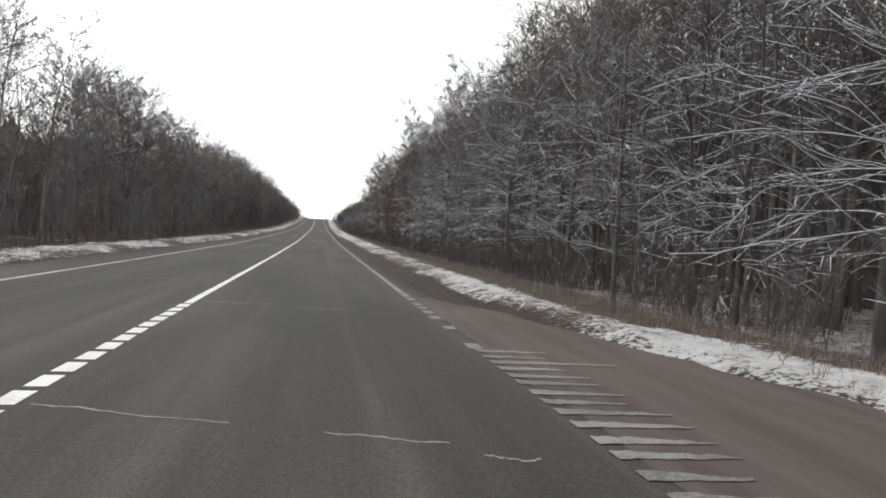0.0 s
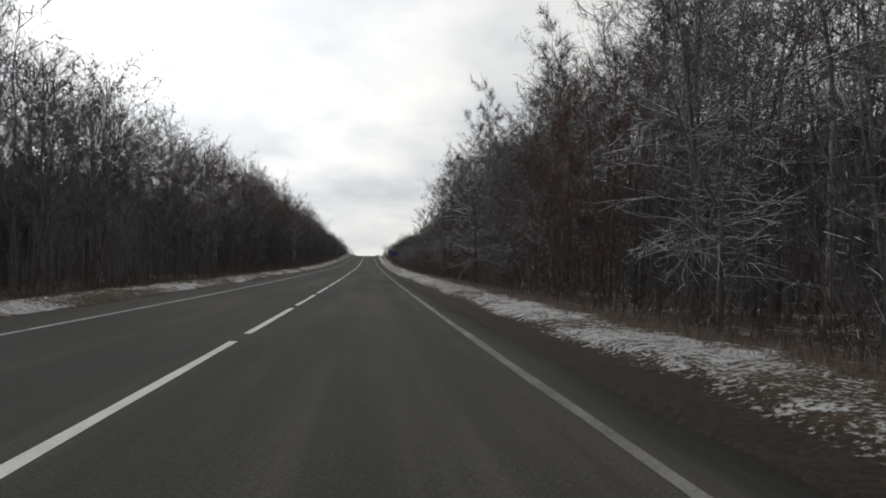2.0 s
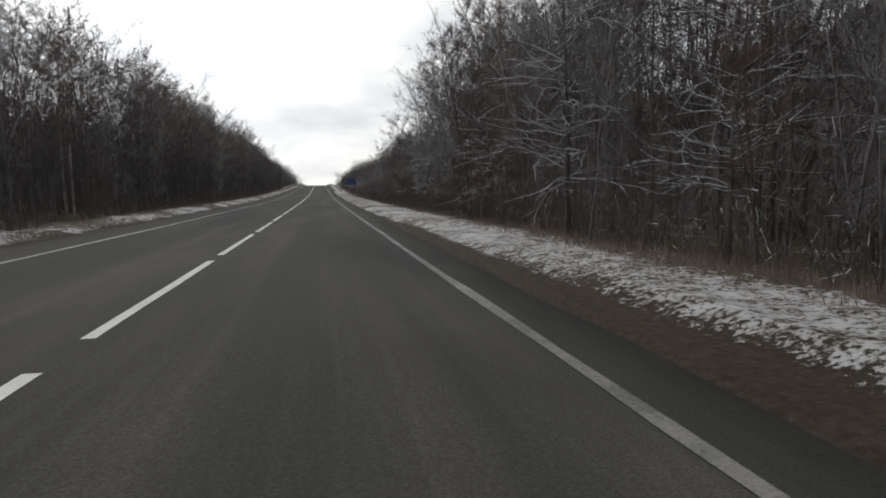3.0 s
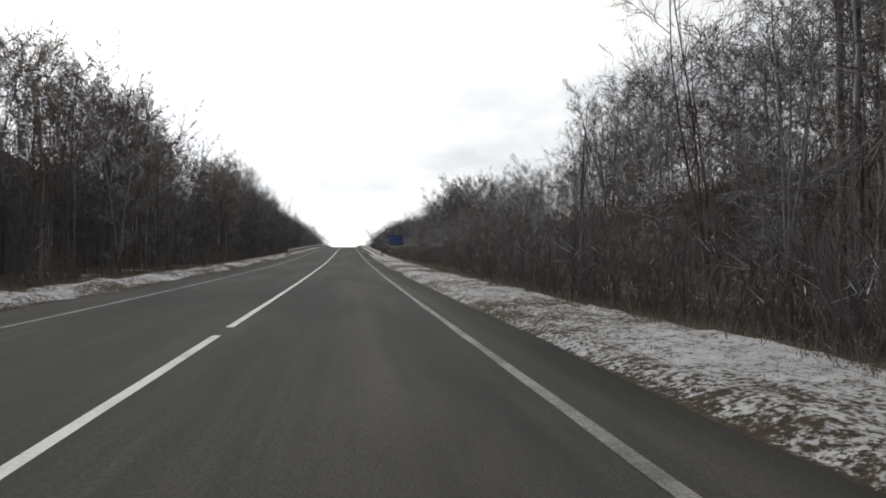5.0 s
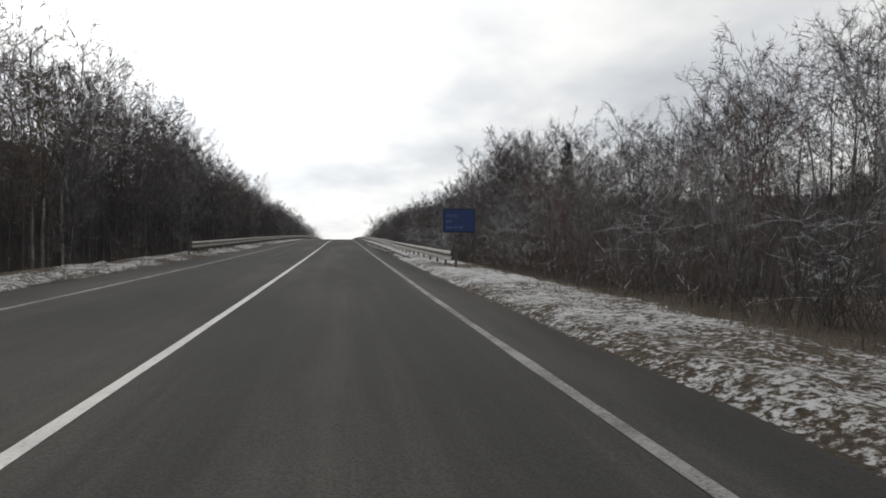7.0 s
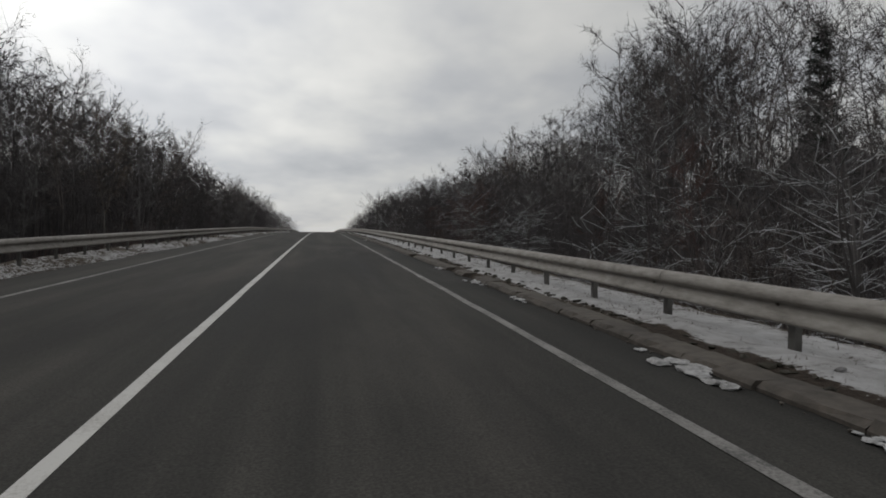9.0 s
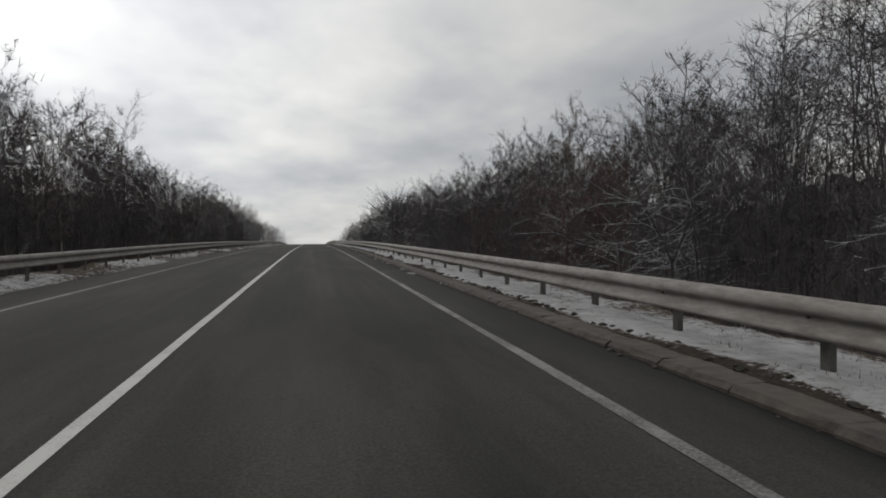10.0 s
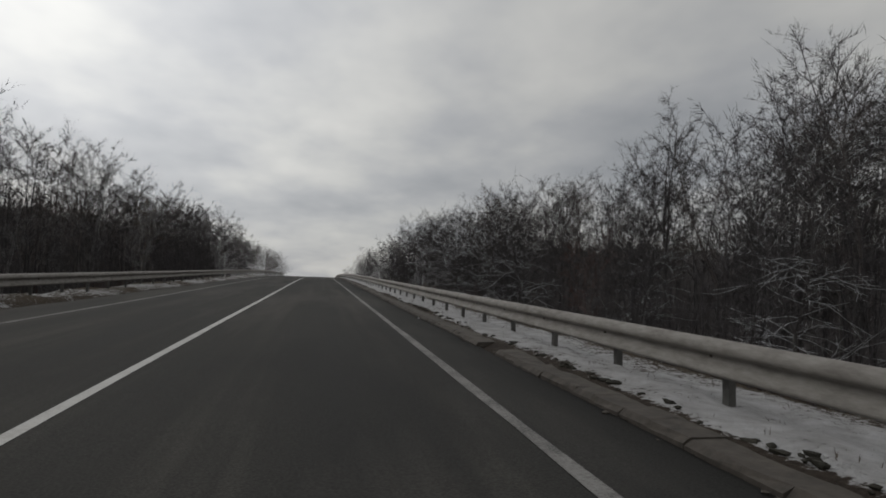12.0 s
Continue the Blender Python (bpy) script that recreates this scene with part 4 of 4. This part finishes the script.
def lone_tree():
    """The free-standing tree behind the guardrail: a straight stem, limbs fanning out of one fork, a few dry leaves left at the tips."""
    rs = np.random.RandomState(61)
    h, fork = 6.6, 3.5
    trunk, crown, snow, leaf = Sticks(), Sticks(), Sticks(), Sticks()
    stem = np.stack([0.03 * np.sin(np.linspace(0, 4, 8)), 0.02 * np.cos(np.linspace(0, 5, 8)), np.linspace(-0.2, fork, 8)], 1)
    trunk.tube(stem, np.linspace(0.105, 0.075, 8), 7)
    tips = []
    for k in range(14):
        a = k * 2.4 + rs.normal(0, 0.25)
        steep = rs.uniform(0.25, 0.95) if k % 3 else rs.uniform(1.2, 2.4)
        p = stem[-1] - np.array([0, 0, rs.uniform(0, 0.55)])
        limb = bend(rs, p, (np.cos(a), np.sin(a), steep), rs.uniform(2.4, 3.1), 6, 0.05, 0.06)
        limb[:, 2] = np.minimum(limb[:, 2], h)
        crown.tube(limb, np.linspace(0.036, 0.006, 7), 4)
        if steep < 1.0:
            lie_snow(rs, snow, limb, np.linspace(0.020, 0.006, 7))
        for j in range(11):
            q, d = on_path(limb, 0.2 + 0.78 * (j + rs.rand()) / 11)
            d = d / np.linalg.norm(d)
            twig = bend(rs, q, d + rs.normal(0, 0.42, 3) + np.array([0, 0, 0.15]), rs.uniform(0.4, 1.0), 3, 0.08, 0.12)
            crown.tube(twig, [0.011, 0.008, 0.006, 0.003], 3)
            b, e = twig_fan(rs, crown, twig, 4, 0.34, 0.0055, 0.40, 0.15, 0.2, 0.0, True)
            tips += [twig[-1], e[0]]
    for a, z, reach in ((-2.7, 2.75, 2.9), (-2.2, 1.9, 2.2), (0.3, 2.1, 1.5), (2.6, 3.0, 2.6)):
        level_limb(rs, crown, snow, np.array([0, 0, z]), a, reach)
    tips = np.array(tips)
    e = tips[rs.choice(len(tips), 80, replace=False)]
    leaf.spikes(e, e + rs.normal(0, 0.025, e.shape) - np.array([0, 0, 0.13]), rs.uniform(0.020, 0.036, len(e)))
    root = new("lone_tree")
    for name, body, mat in (("trunk", trunk, BARK), ("crown", crown, TWIG_DARK), ("snow", snow, TREE_SNOW), ("leaves", leaf, LEAF)):
        p = part(name, mesh_of(name, *body.arrays(), mat), mat, root)
        if name in ("snow", "leaves"):
            tagged(p, kind="stuff")
    root.matrix_basis = pose(8.35, 307.0, gz(8.35, 307.0))
    tagged(root, "free-standing bare tree with a few dry leaves behind the guardrail", "tree")


lone_tree()


def spruces():
    for seed, x, y, h in ((71, 34.3, 263.9, 18.9),):
        t = tree_thing("spruce_tree", spruce_shape(seed, h), (BARK, NEEDLE), "dark green spruce standing among bare trees")
        t.matrix_basis = pose(x, y, gz(x, y))


spruces()


def tall_tree(seed, x, y, top, reach, leaders=3):
    """A single tall tree whose top stands that high over the road."""
    h = top - float(ground_off(np.array([x]), np.array([y]))[0])
    t = tree_thing("oak_tree", tree_shape(seed, h, 0.40, leaders, int(26 / leaders) + 5, 8, 12, min(0.19, 0.011 * h), reach, 0.034 * h, 0.00075 * h, 0.7, low=4, low_reach=3.0), (BARK, TWIG, TREE_SNOW), "tall crooked bare tree rising over the wood, snow on its limbs")
    t.matrix_basis = pose(x, y, gz(x, y))


for seed, x, y, top, reach in ((81, 27.1, 133.7, 37.8, 0.13), (82, 21.7, 146.7, 30.0, 0.13), (83, 13.6, 128.0, 16.4, 0.2), (87, 26.0, 181.0, 17.2, 0.22), (84, 25.1, 328.7, 12.9, 0.24), (88, 30.2, 327.1, 15.0, 0.22),
                               (90, 22.0, 339.0, 12.6, 0.2), (89, 19.5, 320.0, 8.0, 0.24), (86, 24.0, 290.0, 12.5, 0.2), (91, 25.5, 267.2, 16.6, 0.26), (92, 21.5, 264.0, 14.0, 0.28), (93, 28.0, 273.0, 17.5, 0.26), (94, 33.0, 330.0, 16.5, 0.24), (103, 25.5, 332.5, 12.6, 0.26), (104, 29.5, 333.0, 15.0, 0.26)):
    tall_tree(seed, x, y, top, reach)


def slender_tree():
    """Two thin bare stems on the verge before the wood steps back."""
    for seed, x, y, h in ((95, 8.5, 141.0, 5.8), (96, 8.9, 142.2, 5.0)):
        t = tree_thing("slender_tree", tree_shape(seed, h, 0.45, 1, 7, 3, 3, 0.05, 0.12, 0.3, 0.005, 1.4), (BARK, TWIG_DARK), "slender bare young tree at the edge of the verge")
        t.matrix_basis = pose(x, y, gz(x, y))


slender_tree()


def snowy_small_tree():
    """Low spreading trees behind the guardrail with snow lying along every limb."""
    for seed, x, y, h in ((97, 11.3, 237.0, 5.2), (98, 11.6, 249.0, 5.0), (99, 12.0, 243.0, 4.6), (101, 12.5, 274.0, 5.2)):
        t = tree_thing("spreading_tree", tree_shape(seed, h, 0.30, 5, 4, 4, 3, 0.07, 0.30, 0.3, 0.006, 0.8, low=14, low_reach=2.4), (BARK, TWIG, TREE_SNOW), "low spreading bare tree with snow along its limbs")
        t.matrix_basis = pose(x, y, gz(x, y))


snowy_small_tree()


def hanging_birch():
    for seed, x, y, top in ((85, 29.7, 314.7, 16.0), (102, -23.1, 333.6, 16.6)):
        h = top - float(ground_off(np.array([x]), np.array([y]))[0])
        t = tree_thing("birch_tree", tree_shape(seed, h, 0.32, 3, 13, 9, 16, 0.15, 0.26, 0.75, 0.0085, 1.1, 0.45, low=4, low_reach=2.2, droop=0.20), (BIRCH_BARK, BIRCH_TWIG), "tall birch with a wide crown of fine hanging twigs")
        t.matrix_basis = pose(x, y, gz(x, y))


hanging_birch()


# ---- dry grass on the verges ----
def grass():
    rs = np.random.RandomState(15)
    for side, y0, y1, n, band in ((1, 8, 95, 8000, (6.7, 8.6)), (1, 95, 200, 6000, (7.0, 9.0)), (1, 8, 110, 7000, (5.9, 7.4)), (1, 105, 200, 20000, (4.8, 7.4)), (1, 200, 330, 10000, (5.1, 8.2)), (-1, 25, 330, 16000, (-9.5, -5.6))):
        blades = Sticks()
        cx = rs.uniform(band[0], band[1], n // 6)
        cy = y0 + (y1 - y0) * rs.rand(n // 6) ** 1.2
        x = np.repeat(cx, 6) + rs.normal(0, 0.09, len(cx) * 6)
        y = np.repeat(cy, 6) + rs.normal(0, 0.09, len(cx) * 6)
        z = road_z(y) + ground_off(x, y) - 0.02
        edge = np.abs(x) > np.where(y < 95, 6.3, 6.6) if side > 0 else np.abs(x) > 7.6
        early = (y < 70) & (side > 0) & (x > 6.9)
        L = np.where(edge, np.where(early, rs.uniform(0.06, 0.34, len(x)), rs.uniform(0.06, 0.30, len(x)) * np.where(y > 200, 0.45, 1.0)), rs.uniform(0.02, 0.07, len(x)))
        p0 = np.stack([x, y, z], 1)
        tip = p0 + np.stack([rs.normal(0, 0.3, len(x)) * L, rs.normal(0, 0.3, len(x)) * L, L], 1)
        blades.slivers(p0, tip, np.where(edge, 0.0055, 0.005))
        tagged(new("dry_grass", mesh_of("dry_grass", *blades.arrays(), PALE_GRASS if y1 < 115 else GRASS)), "dead straw-brown grass sticking out of the snow", "grass", kind="stuff")


grass()


# ---- guardrails ----
PITCH = 2.3                                         # between the guardrail's posts


def beam_mesh(length=2 * PITCH + 0.14):
    """A beam section, 0.35 m high, along y, its face towards -x: an upper swell, a deep groove and a lower swell that leans out towards its foot."""
    down = np.linspace(0, 1, 33)
    zs = 0.175 - 0.35 * down
    xs = -np.interp(down, [0, 0.05, 0.13, 0.22, 0.30, 0.37, 0.42, 0.46, 0.50, 0.57, 0.68, 0.80, 0.89, 0.94, 0.98, 1.0], [0.0, 0.036, 0.064, 0.080, 0.084, 0.076, 0.044, 0.010, 0.000, 0.003, 0.026, 0.060, 0.078, 0.074, 0.054, 0.034])
    n = len(zs)
    front = [(x, z) for x, z in zip(xs, zs)]
    back = [(x + 0.006, z) for x, z in front]
    v, f = [], []

    def sheet(a, c):
        """Quads between two rows of corners, with points of their own so that edges stay crisp."""
        k0 = len(v)
        v.extend(a + c)
        m = len(a)
        f.extend((k0 + k, k0 + k + 1, k0 + m + k + 1, k0 + m + k) for k in range(m - 1))

    def row(line, y):
        return [(x, y, z) for x, z in line]

    sheet(row(front, 0.0), row(front, length))
    sheet(row(back, length), row(back, 0.0))
    sheet(row(back, 0.0), row(front, 0.0))
    sheet(row(front, length), row(back, length))
    for k in (0, n - 1):
        sheet([row(front, 0.0)[k], row(front, length)[k]], [row(back, 0.0)[k], row(back, length)[k]])
    me = mesh_of("beam", v, f, STEEL)
    me.polygons.foreach_set("use_smooth", np.ones(len(f), bool))
    return me


def post_mesh():
    """A channel-section post, open to the back."""
    bm = bmesh.new()
    box(bm, 0.0, 0.006, -0.05, 0.05, -0.35, 0.60)
    box(bm, 0.006, 0.075, -0.05, -0.044, -0.35, 0.60)
    box(bm, 0.006, 0.075, 0.044, 0.05, -0.35, 0.60)
    me = bpy.data.meshes.new("post")
    bm.to_mesh(me)
    bm.free()
    me.materials.append(POST)
    return me


def spacer_mesh():
    bm = bmesh.new()
    box(bm, -0.075, 0.0, -0.05, 0.05, -0.09, 0.09, 0.01)
    me = bpy.data.meshes.new("spacer")
    bm.to_mesh(me)
    bm.free()
    me.materials.append(POST)
    return me


def bolt_mesh():
    bm = bmesh.new()
    bmesh.ops.create_cone(bm, segments=6, radius1=0.019, radius2=0.014, depth=0.022, cap_ends=True, matrix=Matrix.Rotation(radians(-90), 4, "Y"))
    me = bpy.data.meshes.new("bolt")
    bm.to_mesh(me)
    bm.free()
    me.materials.append(BOLT)
    return me


def guardrail(side, x, y0, y1, height, label):
    root = tagged(new("guardrail"), label, "guardrail", "guardrails along the embankment")
    beam, post, spacer, bolt = beam_mesh(), post_mesh(), spacer_mesh(), bolt_mesh()
    flip = 0 if side > 0 else 180
    y, k = y0, 0
    while y < y1:
        z0, z1 = rz(y), rz(y + 2 * PITCH)
        tilt = math.degrees(math.atan2(z1 - z0, 2 * PITCH))
        jig = random.uniform(-0.003, 0.003)
        zc = height - 0.175
        xb = x - side * 0.155
        b = part("beam", beam, STEEL, root)
        if side > 0:
            b.matrix_basis = pose(xb + jig + 0.007 * (k % 2), y, z0 + zc, tilt)
        else:
            b.matrix_basis = pose(xb + jig - 0.007 * (k % 2), y + 2 * PITCH, z1 + zc, -tilt, 0, 180)
        for dy in (0.0, PITCH):
            yy = y + dy + 0.25
            p = part("post", post, POST, root)
            p.matrix_basis = pose(x, yy, rz(yy) - 0.03 + (height - 0.63), random.uniform(-1.2, 1.2), random.uniform(-1.2, 1.2), flip)
            s = part("spacer", spacer, POST, root)
            s.matrix_basis = pose(x, yy, rz(yy) + zc, 0, 0, flip)
            o = part("bolt", bolt, BOLT, root)
            o.matrix_basis = pose(x - side * 0.162, yy, rz(yy) + zc, 0, 0, flip)
        y += 2 * PITCH
        k += 1
    return root


guardrail(1, 5.815, 197.4, 452, 0.65, "dirty galvanised steel guardrail on short posts beside the road")
guardrail(-1, -6.25, 210.0, 452, 0.746, "weathered steel guardrail along the far edge of the road")


# ---- sign ----
def blue_sign():
    root = tagged(new("road_sign"), "blue rectangular road sign with faint pale lettering on two posts", "road sign")
    x0, x1, z0, z1 = 7.46, 9.21, 1.42, 2.66
    bm = box(bmesh.new(), x0, x1, -0.012, 0.012, z0, z1, 0.006)
    panel = part("panel", bm, BLUE, root)
    rim = bmesh.new()
    for a in ((x0, x1, -0.02, 0.016, z0 - 0.06, z0), (x0, x1, -0.02, 0.016, z1, z1 + 0.06), (x0 - 0.06, x0, -0.02, 0.016, z0 - 0.06, z1 + 0.06), (x1, x1 + 0.06, -0.02, 0.016, z0 - 0.06, z1 + 0.06)):
        box(rim, *a)
    part("rim", rim, NAVY, panel, "dark blue rim")
    # faint pale lettering, not legible
    for row, (a, c) in enumerate(((7.60, 8.25), (7.60, 7.95), (7.60, 8.6))):
        x = a
        while x < c:
            w = random.uniform(0.05, 0.16)
            part("lettering_bar", box(bmesh.new(), x, min(c, x + w), -0.017, -0.012, 2.24 - 0.33 * row, 2.24 - 0.33 * row + random.uniform(0.12, 0.17)), PALE_BLUE, panel)
            x += w + random.uniform(0.04, 0.09)
    base = float(ground_off(np.array([8.4]), np.array([211.8]))[0])
    for x in (7.85, 9.0):
        bm = bmesh.new()
        bmesh.ops.create_cone(bm, segments=10, radius1=0.04, radius2=0.04, depth=2.7 - base + 0.4, cap_ends=True, matrix=Matrix.Translation((x, 0.06, (2.6 + base - 0.4) / 2)))
        part("post", bm, POST, root)
    root.matrix_basis = pose(0, 210.5, rz(210.5))


blue_sign()


# ---- kerb along the embankment ----
def kerb():
    root = tagged(new("kerb"), "row of dirty worn concrete kerb stones along the asphalt edge", "kerb", kind="structure")
    meshes = []
    rs = random.Random(8)
    for k in range(6):
        bm = box(bmesh.new(), 0.0, 0.39, 0.0, 0.995, -0.2, 0.090)
        bmesh.ops.bevel(bm, geom=[e for e in bm.edges if all(v.co.z > 0 for v in e.verts) and abs(e.verts[0].co.y - e.verts[1].co.y) > 0.5], offset=0.05, segments=1, affect="EDGES")
        bmesh.ops.bisect_plane(bm, geom=bm.verts[:] + bm.edges[:] + bm.faces[:], plane_co=(0, 0.32 + 0.05 * k, 0), plane_no=(0, 1, 0.1))
        bmesh.ops.bisect_plane(bm, geom=bm.verts[:] + bm.edges[:] + bm.faces[:], plane_co=(0, 0.70 - 0.04 * k, 0), plane_no=(0.1, 1, 0))
        for v in bm.verts:
            if v.co.z > 0:
                v.co += Vector((rs.uniform(-0.016, 0.016), 0, rs.uniform(-0.018, 0.004)))
        me = bpy.data.meshes.new("kerb_stone")
        bm.to_mesh(me)
        bm.free()
        me.materials.append(CONCRETE)
        meshes.append(me)
    y = 216.0
    while y < 400:
        if rs.random() > (0.14 if y < 250 else 0.03):
            o = part("kerb_stone", meshes[rs.randrange(6)], CONCRETE, root)
            tilt = math.degrees(math.atan2(rz(y + 1) - rz(y), 1))
            o.matrix_basis = pose(4.53 + rs.uniform(-0.015, 0.015), y, rz(y) + rs.uniform(-0.024, -0.012), tilt, rs.uniform(-1.5, 1.5), rs.uniform(-0.4, 0.4))
        y += 1.0


kerb()


def rubble():
    """Snow lumps and dirt along the kerb."""
    rs = random.Random(21)
    for name, mat, n, label, cat, size in (("snow_lumps", SNOW, 40, "small lumps of old snow lying along the kerb", "snow", (0.02, 0.05)), ("rubble", STONE, 300, "dark crumbs of dirt and broken concrete along the kerb", "rubble", (0.008, 0.030)), ("clods", CLOD, 620, "dark clods of earth and turf behind the kerb stones", "earth", (0.020, 0.060))):
        bm = bmesh.new()
        for _ in range(n):
            y = rs.uniform(205, 330)
            x = rs.uniform(4.44, 4.60) if name == "rubble" or (name == "snow_lumps" and rs.random() < 0.1) else rs.gauss(5.0, 0.045) if name == "clods" else rs.uniform(5.0, 5.4)
            r = rs.uniform(*size)
            z = rz(y) + (0.0 if x < 4.6 else float(ground_off(np.array([x]), np.array([y]))[0]))
            m = Matrix.Translation((x, y, z)) @ Matrix.Rotation(rs.uniform(0, 6), 4, "Z") @ Matrix.Diagonal((r * 0.8, r * 1.4, r * 0.55, 1))
            g = bmesh.ops.create_icosphere(bm, subdivisions=1, radius=1.0, matrix=m)
            for v in g["verts"]:
                v.co += Vector((rs.uniform(-1, 1), rs.uniform(-1, 1), rs.uniform(-0.6, 1))) * r * 0.28
        for x, y, a, b in ((4.42, 231.8, 0.16, 0.55), (4.47, 236.6, 0.10, 0.4), (4.5, 239.4, 0.14, 0.5), (4.44, 273.8, 0.06, 0.2), (4.42, 271.6, 0.09, 0.38), (4.48, 278.2, 0.06, 0.25),
                           (4.48, 229.6, 0.10, 0.35), (4.46, 226.5, 0.08, 0.45), (4.5, 243.5, 0.10, 0.4), (4.45, 283.0, 0.06, 0.3), (4.46, 297.0, 0.05, 0.2)) if name == "snow_lumps" else ():
            for _ in range(16):                     # larger patches fallen onto the asphalt
                px, py, r = x + rs.gauss(0, a * 0.5), y + rs.gauss(0, b * 0.5), rs.uniform(0.22, 0.55) * a
                g = bmesh.ops.create_icosphere(bm, subdivisions=2, radius=1.0, matrix=Matrix.Translation((px, py, rz(py) + 0.002)) @ Matrix.Rotation(rs.uniform(-0.3, 0.3), 4, "Z") @ Matrix.Diagonal((r, r * 1.6, r * 0.35, 1)))
                for v in g["verts"]:
                    v.co += Vector((rs.uniform(-1, 1), rs.uniform(-1, 1), rs.uniform(-0.4, 0.6))) * r * 0.30
        tagged(part(name, bm, mat), label, cat, kind="stuff")


rubble()
